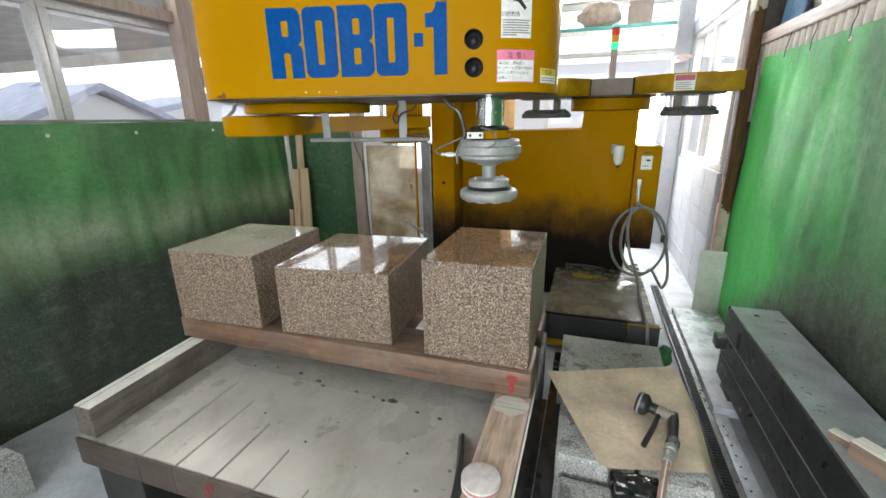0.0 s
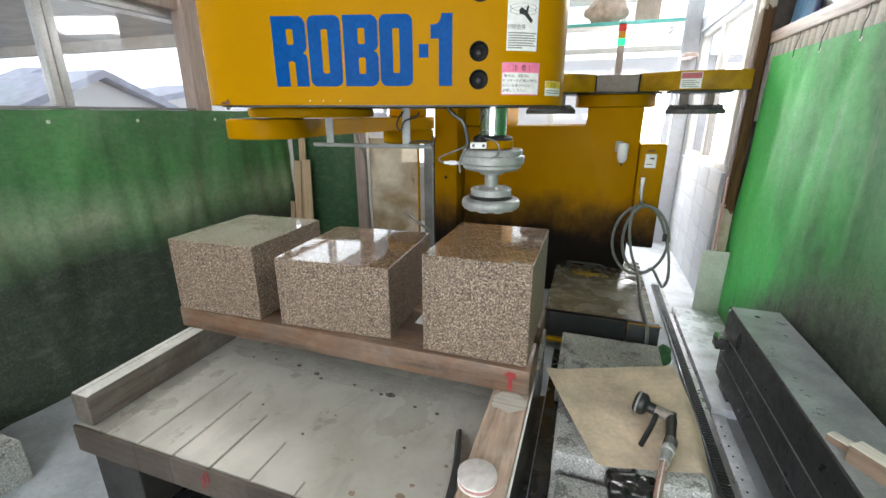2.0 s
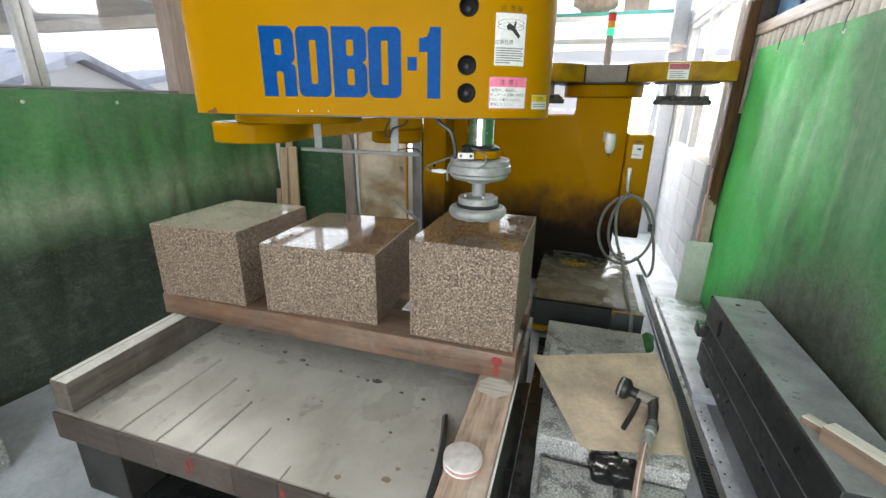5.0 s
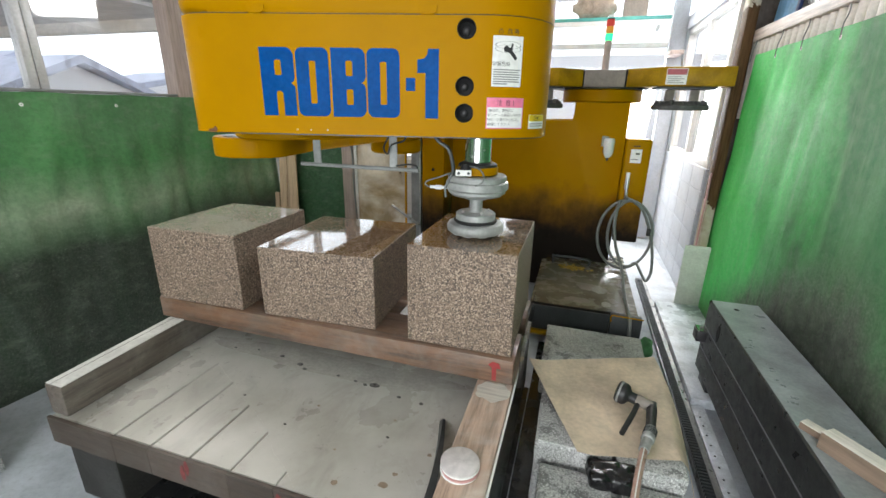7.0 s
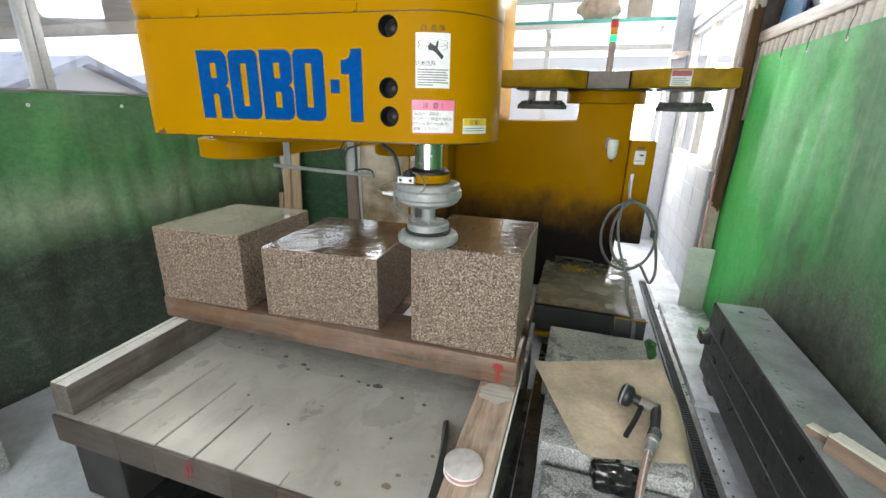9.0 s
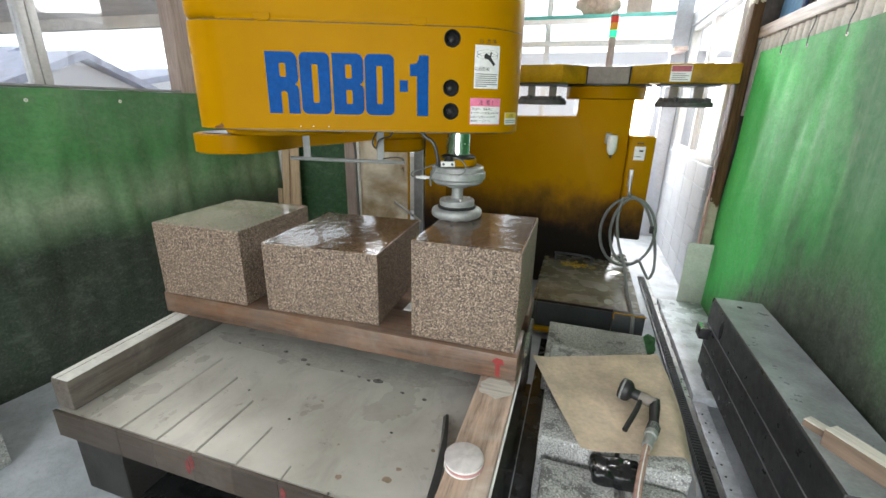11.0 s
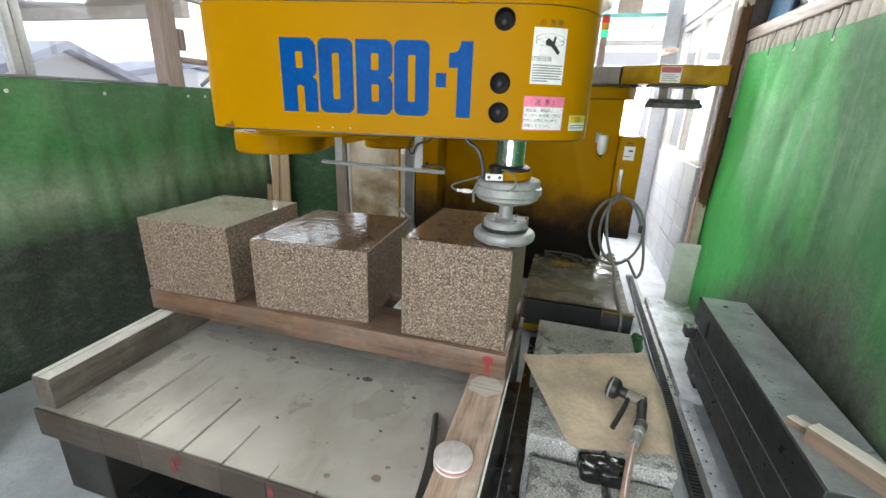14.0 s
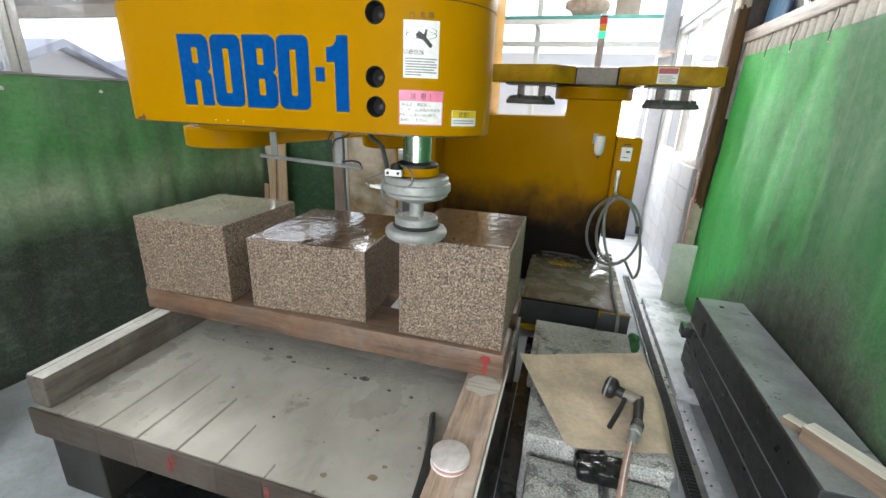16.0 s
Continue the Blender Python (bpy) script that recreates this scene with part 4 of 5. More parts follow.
part("cap", cyl(0.0295, 0.3735, 0.381, 24, 0.002), RUBBER, tw)

# ---- hose coil on the control box ----
coil = thing("hose_coil", "loosely coiled grey hose hung on a hook", "hose", pose(0, 0, 0))
part("hook", tube([(0.963, 2.296, 1.06), (0.963, 2.285, 1.0), (0.966, 2.26, 0.90), (0.966, 2.235, 0.87), (0.966, 2.225, 0.90)], 0.012), STEEL, coil, "flat steel hook")
part("hook_plate", box(0.948, 0.978, 2.284, 2.2985, 0.94, 1.075, 0.002, 1), STEEL, coil)


def loop(cx, cz, rx, rz, y0, y1, a0, a1, n=20):
    return [(cx + rx * math.cos(radians(a0 + (a1 - a0) * k / n)), y0 + (y1 - y0) * k / n, cz + rz * math.sin(radians(a0 + (a1 - a0) * k / n))) for k in range(n + 1)]


part("hose", tube(loop(0.995, 0.580, 0.205, 0.285, 2.235, 2.215, 95, 455), 0.0115, 10, samples=3), HOSE_GREY, coil)
part("hose", tube(loop(1.03, 0.60, 0.165, 0.275, 2.205, 2.190, 95, 300, 14) + [(1.175, 2.185, 0.26), (1.21, 2.185, 0.22), (1.235, 2.19, 0.32), (1.20, 2.2, 0.55), (1.10, 2.21, 0.80), (0.97, 2.22, 0.885)], 0.0115, 10, samples=4), HOSE_GREY, coil)
part("hose", tube([(0.925, 2.21, 0.865), (0.905, 2.18, 0.70), (0.93, 2.10, 0.52), (0.985, 1.95, 0.38), (0.99, 1.70, 0.30), (0.995, 1.36, 0.288), (1.0, 1.262, 0.25), (1.005, 1.255, 0.10), (1.005, 1.25, 0.013)], 0.0115, 10, samples=5), HOSE_GREY, coil)
part("tap", box(1.150, 1.180, 2.17, 2.20, 0.60, 0.66, 0.006), RUBBER, coil, "black hose tap")

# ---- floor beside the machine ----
# dark plate that paints the shade under the table
structure("table_shade_floor", box(-1.18, 0.445, -0.50, 0.75, 0.001, 0.005), WET_SHADE, "black wet floor under the table, its shade put into the colour", "floor")
structure("wet_floor_patch", puddle(-0.52, -0.55, 0.52, 0.34, 0.0056, 8.0, WET_SHADE, 60, 0.0008), WET_SHADE, "black wet patch on the floor before the table", "floor")
# dark plate that paints the shade between table, blocks and rack
structure("pit_shade_floor", box(0.45, 1.150, -1.6, 1.30, 0.001, 0.006), WET_SHADE, "black floor between table and rail, the gap's shade in its colour", "floor")
# pale patch that paints the right window's light on the floor
structure("floor_light_patch", puddle(1.42, 2.75, 0.13, 0.85, 0.001, 5.0, CRUST, 40, 0.001), plain("pale_floor_light", (0.58, 0.61, 0.65), 0.5, 0.0, 0.3, 5), "pale floor patch with the window's light in its colour", "floor")
rack = thing("toothed_rail", "toothed steel rack on a guide rail along the floor", "rack", pose(0, 0, 0))
part("rail", box(1.214, 1.270, -1.2, 2.75, 0.0065, 0.034, 0.003), STEEL_BLACK, rack)
tb = bmesh.new()
for k in range(202):
    y = -1.15 + 0.0190 * k
    vs = [tb.verts.new(p) for p in ((1.222, y, 0.0345), (1.262, y, 0.0345), (1.262, y + 0.0120, 0.0345), (1.222, y + 0.0120, 0.0345), (1.222, y + 0.002, 0.047), (1.262, y + 0.002, 0.047), (1.262, y + 0.0095, 0.047), (1.222, y + 0.0095, 0.047))]
    for f in ((0, 1, 5, 4), (1, 2, 6, 5), (2, 3, 7, 6), (3, 0, 4, 7), (4, 5, 6, 7)):
        tb.faces.new([vs[j] for j in f])
tagged(part("teeth", tb, STEEL_DARK, rack), kind="stuff")
part("guide_edge", box(1.271, 1.300, -1.2, 2.75, 0.0015, 0.022, 0.002, 1), STEEL, rack)
strip = thing("floor_strip", "pale dusty steel strip along the rack with a row of studs", "steel strip", pose(0, 0, 0))
part("strip", box(1.305, 1.372, -1.2, 0.872, 0.001, 0.020, 0.003), PLATE, strip)
for k in range(22):
    part("stud", cyl(0.005, 0.0205, 0.024, 8, 0.001, Matrix.Translation((1.330, -0.70 + 0.07 * k, 0))), STEEL_DARK, strip)
thing_mesh("steel_plate", box(1.305, 1.625, 0.88, 2.20, 0.001, 0.055, 0.004), PLATE, "grey-green steel plate on the floor, window sheen put into its pale colour", "steel plate")
bd = thing_mesh("white_board", box(1.46, 1.645, 2.262, 2.268, 0.0, 0.535, 0.003, 1), plain("greenish_white_board", (0.62, 0.66, 0.58), 0.6, 0.0, 0.12), "greenish white board standing against the post", "board")
bd.matrix_basis = pose(0, 0, 0)

# ---- black steel beam beside the curtain ----
sb = thing("steel_beam", "long dark machined steel beam lying on the plate", "steel beam", pose(0, 0, 0))
PROF = [(1.374, 0.11), (1.374, 0.235), (1.3785, 0.238), (1.3785, 0.244), (1.374, 0.247), (1.374, 0.365), (1.3785, 0.368), (1.3785, 0.374), (1.374, 0.377), (1.374, 0.523), (1.378, 0.527), (1.612, 0.527), (1.616, 0.523), (1.616, 0.11)]
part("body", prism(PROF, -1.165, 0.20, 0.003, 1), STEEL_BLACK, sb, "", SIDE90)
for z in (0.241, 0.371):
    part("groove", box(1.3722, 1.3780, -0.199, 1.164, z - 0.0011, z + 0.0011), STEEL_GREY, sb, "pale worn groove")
# the top face has a much paler steel than the sides
part("top_face", box(1.382, 1.609, -0.197, 1.160, 0.5272, 0.5300, 0.001, 1), STEEL_TOP, sb, "paler machined top face")
for y in (1.06,):
    part("bolt_hole", cyl(0.013, 0.5300, 0.5312, 18, 0.0004, Matrix.Translation((1.475, y, 0))), BLACK, sb)
part("side_port", cyl(0.030, 0, 0.003, 24, 0.001, Matrix.Translation((1.3742, 0.93, 0.435)) @ Matrix.Rotation(radians(-90), 4, "Y") @ Matrix.Diagonal((1.6, 0.7, 1, 1))), BLACK, sb)
part("foot", box(1.385, 1.60, 0.95, 1.10, 0.0555, 0.1105, 0.004), STEEL_DARK, sb)
part("foot", box(1.385, 1.60, -0.15, 0.0, 0.0, 0.1105, 0.004), STEEL_DARK, sb)
lug = part("lug", box(1.322, 1.3735, 1.075, 1.155, 0.300, 0.362, 0.004), STEEL_BLACK, sb, "dark clamp lug with a bright top")
part("lug_top", box(1.324, 1.3730, 1.078, 1.152, 0.3625, 0.370, 0.002, 1), CHROME, lug)
part("lug_bolt", cyl(0.010, 0.3705, 0.380, 8, 0.002, Matrix.Translation((1.350, 1.118, 0))), STEEL, lug)


def offcut(x, y, z, yaw, ln, w, h, label):
    me = mesh_of(box(0, ln, -w / 2, w / 2, 0, h, 0.0025, 1), "wood_offcut", [WOOD_BARK_X, WOOD_GREY_X])
    for p in me.polygons:
        p.material_index = 1 if p.normal.z > 0.5 or abs(p.normal.x) > 0.9 else 0
    ob = tagged(new("wood_offcut", me), label, "wood offcut", "offcuts on the steel beam")
    ob.matrix_basis = pose(x, y, z, 0, 0, yaw)
    return ob


offcut(1.395, 0.100, 0.5305, -52, 0.30, 0.038, 0.028, "greyed sawn batten lying across the steel beam")
offcut(1.418, 0.018, 0.5305, -56, 0.30, 0.055, 0.062, "thick greyed wood offcut with brown sides")

# ---- grey blocks, paper and spray gun ----


def rough_block(x0, x1, y0, y1, z0, z1, seed, label):
    b = box(x0, x1, y0, y1, z0, z1, 0.006, 2)
    bmesh.ops.subdivide_edges(b, edges=[e for e in b.edges if e.calc_length() > 0.1], cuts=8, use_grid_fill=True)
    for v in b.verts:
        if z0 + 0.004 < v.co.z < z1 - 0.002:
            d = 0.006 * noise.noise(v.co * 14 + Vector((seed, 0, 0)))
            v.co.x += d
            v.co.y += d
    return thing_mesh("grey_block", b, BLOCK, label, "stone block", "grey blocks under the paper")


rough_block(0.535, 0.80, -0.10, 0.56, 0.007, 0.400, 1.0, "rough grey split stone block with damp edges")
rough_block(0.815, 1.035, -0.125, 0.58, 0.007, 0.395, 5.0, "rough grey stone block beside the spray gun")
rough_block(0.56, 0.80, -0.33, -0.13, 0.007, 0.332, 7.0, "lower rough grey stone block, damp")
rough_block(0.83, 1.02, -0.36, -0.14, 0.007, 0.340, 9.0, "grey stone block with dark wet face")
rough_block(0.50, 1.06, 0.72, 1.19, 0.007, 0.205, 3.0, "low grey stone slab in front of the machine base")


def paper(u, v):
    ax, ay = 0.456 + (1.028 - 0.456) * u, 0.391 + (0.619 - 0.391) * u
    bx, by = 0.681 + (1.125 - 0.681) * u, -0.142 + (-0.03 + 0.142) * u
    x, y = ax + (bx - ax) * v, ay + (by - ay) * v
    z = 0.406 + 0.006 * noise.noise(Vector((u * 3, v * 3, 1))) + 0.012 * max(0, 0.12 - u) / 0.12
    over = max(0.0, x - 1.02)
    z -= 9.0 * over * over * (0.3 + v) + 0.5 * over * v
    return (x - 0.25 * over * v, y, z + 0.005 + 0.02 * max(0, v - 0.85) * (1 - u))


thing_mesh("paper_sheet", sheet("paper_sheet", paper, 30, 30, PAPER, 0.0012), PAPER, "stiff tan paper sheet lying over the blocks", "paper")


def bag():
    b = box(-0.080, 0.080, -0.048, 0.048, 0.0, 0.060, 0.018, 3)
    bmesh.ops.subdivide_edges(b, edges=[e for e in b.edges if e.calc_length() > 0.03], cuts=14, use_grid_fill=True)
    for v in b.verts:
        q = v.co * 26
        d = 0.007 * abs(noise.noise(q)) + 0.004 * abs(noise.noise(q * 2.3)) + 0.010 * noise.noise(v.co * 9)
        n = Vector((v.co.x / 0.082, v.co.y / 0.055, (v.co.z - 0.030) / 0.030))
        v.co += n.normalized() * d
        v.co.z = max(v.co.z, 0.0)
    return b


bg = thing_mesh("wrapped_block", bag(), BAG, "block wrapped in crumpled shiny black plastic", "wrapped block")
bg.matrix_basis = pose(0.800, -0.160, 0.3410, 0, 0, 6)

gun = thing("spray_gun", "worn black and grey hose spray gun lying on the paper", "spray gun", pose(0.025, -0.030, 0))
def along(a, b):
    """Turns the z axis from a to b."""
    return Matrix.Translation(a) @ (Vector(b) - Vector(a)).to_track_quat("Z", "Y").to_matrix().to_4x4()


HEADP, JOINT, GRIP, TAILP = (0.806, 0.232, 0.464), (0.925, 0.185, 0.452), (0.905, 0.055, 0.441), (0.872, -0.045, 0.437)
shower = part("shower_head", lathe([(0, -0.006), (0.036, -0.006), (0.042, 0.0), (0.043, 0.010), (0.043, 0.026), (0.036, 0.036), (0.024, 0.043), (0.021, 0.048), (0.021, 0.075), (0, 0.075)], 28, along(HEADP, JOINT)), RUBBER, gun, "black ribbed shower head")
part("head_ring", lathe([(0.0425, 0.003), (0.0445, 0.005), (0.0445, 0.009), (0.0430, 0.011)], 28, along(HEADP, JOINT)), GREY_PAINT, shower)
part("valve_body", lathe([(0, 0.070), (0.021, 0.070), (0.023, 0.078), (0.022, 0.120), (0.016, 0.136), (0, 0.138)], 20, along(HEADP, JOINT)), GREY_BROWN, gun)
part("valve_cap", box(-0.020, 0.020, -0.018, 0.018, 0.0, 0.024, 0.005), STEEL_DARK, gun, "", along((0.915, 0.188, 0.452), (0.96, 0.172, 0.452)))
part("grip", lathe([(0, 0.0), (0.018, 0.0), (0.0195, 0.02), (0.017, 0.08), (0.018, 0.135), (0, 0.135)], 20, along(JOINT, GRIP)), RUBBER, gun, "black grip")
part("trigger", tube([(0.880, 0.205, 0.452), (0.850, 0.120, 0.447), (0.815, 0.045, 0.428), (0.808, 0.030, 0.424)], 0.0095, 10), RUBBER, gun, "black squeeze trigger")
part("connector", lathe([(0, -0.012), (0.020, -0.012), (0.021, 0.03), (0.0225, 0.032), (0.0225, 0.052), (0.018, 0.055), (0.017, 0.11), (0, 0.11)], 22, along(GRIP, TAILP)), ALU, gun, "grey ribbed hose connector")
for k in range(5):
    part("rib", lathe([(0.0212, 0.0), (0.0228, 0.002), (0.0212, 0.004)], 20, along(GRIP, TAILP) @ Matrix.Translation((0, 0, -0.006 + 0.007 * k))), STEEL_DARK, gun)
part("hose", tube([TAILP, (0.848, -0.14, 0.432), (0.826, -0.24, 0.418), (0.800, -0.38, 0.375), (0.79, -0.55, 0.22), (0.80, -0.75, 0.06), (0.84, -1.05, 0.024), (0.9, -1.5, 0.024)], 0.0125, 12, samples=6), HOSE_PINK, gun, "clear pinkish garden hose")
part("hose_stripe", tube([(0.872, -0.047, 0.4500), (0.848, -0.142, 0.4450), (0.826, -0.243, 0.4305), (0.804, -0.384, 0.3855)], 0.0022, 6), LABEL_W, gun)

# ---- corner behind the stones ----
def lean_plank(x, y, w, h, tilt, mat, label):
    ob = thing_mesh("leaning_plank", box(-w / 2, w / 2, -0.009, 0.009, 0, h, 0.002, 1), mat, label, "plank", "planks leaning in the corner")
    ob.matrix_basis = pose(x, y, 0.004, -3.5, tilt, 0)
    return ob


lean_plank(-2.085, 1.93, 0.075, 1.13, 1.8, WOOD_PALE, "pale softwood plank leaning in the corner")
lean_plank(-2.015, 1.955, 0.070, 1.46, 0.4, WOOD_PALE, "tall pale softwood plank leaning in the corner")
lean_plank(-1.945, 1.93, 0.085, 1.14, -0.5, WOOD_PALE, "wide pale softwood plank leaning in the corner")
lean_plank(-2.135, 1.90, 0.045, 0.75, 2.0, WOOD_PALE, "short pale batten leaning in the corner")
post(-1.555, -1.445, 2.20, 2.30, 0, 3.3, WOOD_POST, "pale weathered timber post")
pan = thing("vinyl_screen", "brownish clear vinyl splash screen in a yellow edged frame", "screen", pose(0, 0, 0))
part("vinyl_sheet", box(-1.435, -0.935, 2.245, 2.249, 0.02, 1.335, 0.001, 1), VINYL, pan, "glossy brownish vinyl with painted pale glare")
part("edge_strip", box(-0.932, -0.915, 2.235, 2.255, 0.0, 1.36, 0.002, 1), YELLOW, pan)
part("bottom_bar", box(-1.435, -0.935, 2.238, 2.256, 0.0, 0.0195, 0.002, 1), STEEL, pan)
thing_mesh("cable", tube([(-1.52, 2.18, 1.52), (-1.50, 2.18, 1.33), (-1.44, 2.19, 1.15), (-1.43, 2.19, 0.8), (-1.41, 2.19, 0.4), (-1.40, 2.19, 0.0)], 0.008), HOSE_GREY, "grey cable hanging beside the post", "cable")
thing_mesh("white_pipe", tube([(-1.41, 2.21, 0.0), (-1.415, 2.21, 1.0), (-1.42, 2.21, 1.5)], 0.013), WHITE, "white plastic pipe beside the post", "pipe")
bar_l = thing("wall_pipe", "grey pipe with a brace across the window", "pipe", pose(0, 0, 0))
part("pipe", tube([(-2.21, 1.25, 1.757), (-2.21, 2.6, 1.757)], 0.022), WOOD_POST, bar_l)
part("brace", tube([(-2.20, 1.40, 1.59), (-2.20, 1.49, 1.65), (-2.20, 1.60, 1.715), (-2.20, 2.2, 1.715)], 0.014), GREY_PAINT, bar_l)
thing_mesh("junction_box", box(-2.245, -2.190, 1.255, 1.30, 1.82, 1.96, 0.004), WOOD_POST, "small beige junction box on the post", "junction box")

# ---- eyelets and ties of the tarpaulins ----
EYE = mesh_of(lathe([(0.003, 0.0), (0.0095, 0.0), (0.0095, 0.0015), (0.0075, 0.003), (0.003, 0.0015)], 16), "eyelet", LABEL_W)
for y in (-1.32, -0.84, -0.36, 0.126, 0.608, 1.207, 1.36, 1.72):
    o = new("eyelet", EYE)
    o.parent = tarp_left
    o.matrix_basis = Matrix.Translation((-2.146, y, 1.512)) @ Matrix.Rotation(radians(90), 4, "Y")
for y, zt in ((2.235, 2.075), (1.815, 2.05), (1.485, 2.04), (1.108, 2.03), (0.70, 2.02), (0.30, 2.01)):
    o = new("eyelet", EYE)
    o.parent = tarp_right
    o.matrix_basis = Matrix.Translation((1.617, y, 1.862)) @ Matrix.Rotation(radians(-90), 4, "Y")
    part("tie_cord", tube([(1.614, y, 1.862), (1.618, y + 0.01, 1.92), (1.640, y + 0.04, zt - 0.06), (1.640, y + 0.05, zt)], 0.003, 6), HOSE_GREY, tarp_right)

# ---- ledge over the bright tarpaulin ----
structure("ledge_rail", box(1.632, 1.682, -3.6, 2.436, 2.008, 2.080, 0.004), WOOD_WHITE, "pale painted timber rail over the tarpaulin", "rail")
siding = structure("ribbed_siding", box(1.672, 1.681, -3.6, 2.436, 1.5, 2.006), SIDING, "beige ribbed siding behind the tarpaulin", "siding")
rib = smooth(mesh_of(prism([(-0.020 * math.sin(a * math.pi / 8), 0.028 * math.cos(a * math.pi / 8)) for a in range(9)], 1.5, 2.005), "rib", SIDING))
for k in range(56):
    o = new("rib", rib)
    o.parent = siding
    o.matrix_basis = pose(1.6718, 2.39 - 0.080 * k, 0)
structure("ledge", box(1.6825, 1.798, -3.6, 2.262, 2.0150, 2.04, 0.003), WOOD_WHITE, "narrow timber ledge", "ledge")
bb = thing_mesh("blue_board", box(0, 0.012, 0, 0.34, 0, 0.62, 0.003), plain("sky_blue_board", (0.20, 0.42, 0.68), 0.5), "sky blue board leaning on the ledge", "board")
bb.matrix_basis = pose(1.715, 1.98, 2.0415, 0, 4, 0)
be = thing_mesh("dark_blue_frame", box(0, 0.02, 0, 0.035, 0, 0.62, 0.003), plain("navy_plastic", (0.02, 0.05, 0.16), 0.4), "dark blue plastic strip on the ledge", "strip")
be.matrix_basis = pose(1.705, 1.935, 2.0415, 0, 4, 0)


def lump(sx, sy, sz, seed):
    b = bmesh.new()
    bmesh.ops.create_icosphere(b, subdivisions=4, radius=1)
    for v in b.verts:
        n = noise.noise(v.co * 1.7 + Vector((seed, 0, 0))) * 0.25 + abs(noise.noise(v.co * 5 + Vector((seed, 0, 0)))) * 0.16
        v.co *= 1 + n
        v.co = Vector((v.co.x * sx, v.co.y * sy, max(v.co.z, -0.85) * sz))
    return b


rag = thing_mesh("green_rag", lump(0.050, 0.028, 0.075, 6.0), plain("green_cloth", (0.05, 0.17, 0.055), 0.7, 0.0, 0.4, 20), "crumpled deep green rag by the machine base", "rag")
rag.matrix_basis = pose(1.118, 1.32, 0.071)
pb = thing_mesh("clear_plastic_bag", lump(0.035, 0.13, 0.10, 3.0), CLEAR, "crumpled clear plastic bag on the ledge", "bag")
pb.matrix_basis = pose(1.742, 1.73, 2.128)
gp = thing_mesh("green_packet", lump(0.03, 0.09, 0.11, 8.0), plain("leaf_green_plastic", (0.06, 0.40, 0.09), 0.35), "green plastic packet on the ledge", "packet")
gp.matrix_basis = pose(1.740, 1.56, 2.136)
thing_mesh("pink_strip", box(1.540, 1.549, 2.30, 2.32, 0.53, 1.10, 0.002, 1), PINKISH, "pink plastic strip on the post", "strip")

# ---- shelf before the back window ----
sh = thing("teal_shelf", "teal painted shelf beam before the back window", "shelf", pose(0, 4.2, 2.475))
part("board", box(-2.25, 1.345, -0.10, 0.12, 0.0, 0.035, 0.003), TEAL, sh)
part("rail", box(-2.25, 1.345, -0.095, -0.06, -0.05, -0.0005, 0.003), WHITE, sh)
for x in (-1.5, 0.0, 1.25):
    part("bracket", box(x, x + 0.03, -0.05, 0.34, -0.055, -0.0005, 0.003), WHITE, sh)
gb = thing_mesh("stuffed_plastic_bag", lump(0.21, 0.10, 0.14, 5.0), BROWNBAG, "pale plastic bag with brown contents on the shelf", "bag")
gb.matrix_basis = pose(0.56, 4.2, 2.632)
thing_mesh("cardboard_box", box(0.86, 1.10, 4.12, 4.30, 2.5105, 2.74, 0.004), plain("pale_cardboard", (0.50, 0.44, 0.38), 0.8), "pale cardboard box on the shelf", "box")
thing_mesh("wall_bracket", box(1.375, 1.50, 4.0, 4.4, 2.12, 2.16, 0.004), WOOD_POST, "short timber bracket by the window corner", "bracket")
structure("window_transom", box(-2.24, 1.55, 4.49, 4.525, 2.24, 2.30, 0.003), WHITE, "white transom across the back window", "transom")
structure("window_reveal", box(1.40, 1.555, 4.38, 4.49, 0, 3.1), PLASTER, "white corner of the back wall", "wall")

# ---- block on the floor by the dark tarpaulin ----
lowb = box(-2.02, -1.655, -0.98, -0.57, 0.0, 0.205, 0.008)
thing_mesh("sawn_stone_block", lowb, BLOCK, "sawn granite offcut standing on the dusty floor", "stone block")


# ---- lettering ----


def text_mesh(body, size):
    """Flat letters of the built-in font as a bmesh, centred on x, standing on y = 0."""
    c = bpy.data.curves.new("text", "FONT")
    c.body, c.size, c.align_x, c.resolution_u = body, size, "CENTER", 2
    ob = bpy.data.objects.new("text", c)
    me = ob.to_mesh()
    b = bmesh.new()
    b.from_mesh(me)
    ob.to_mesh_clear()
    bpy.data.objects.remove(ob)
    bpy.data.curves.remove(c)
    return b


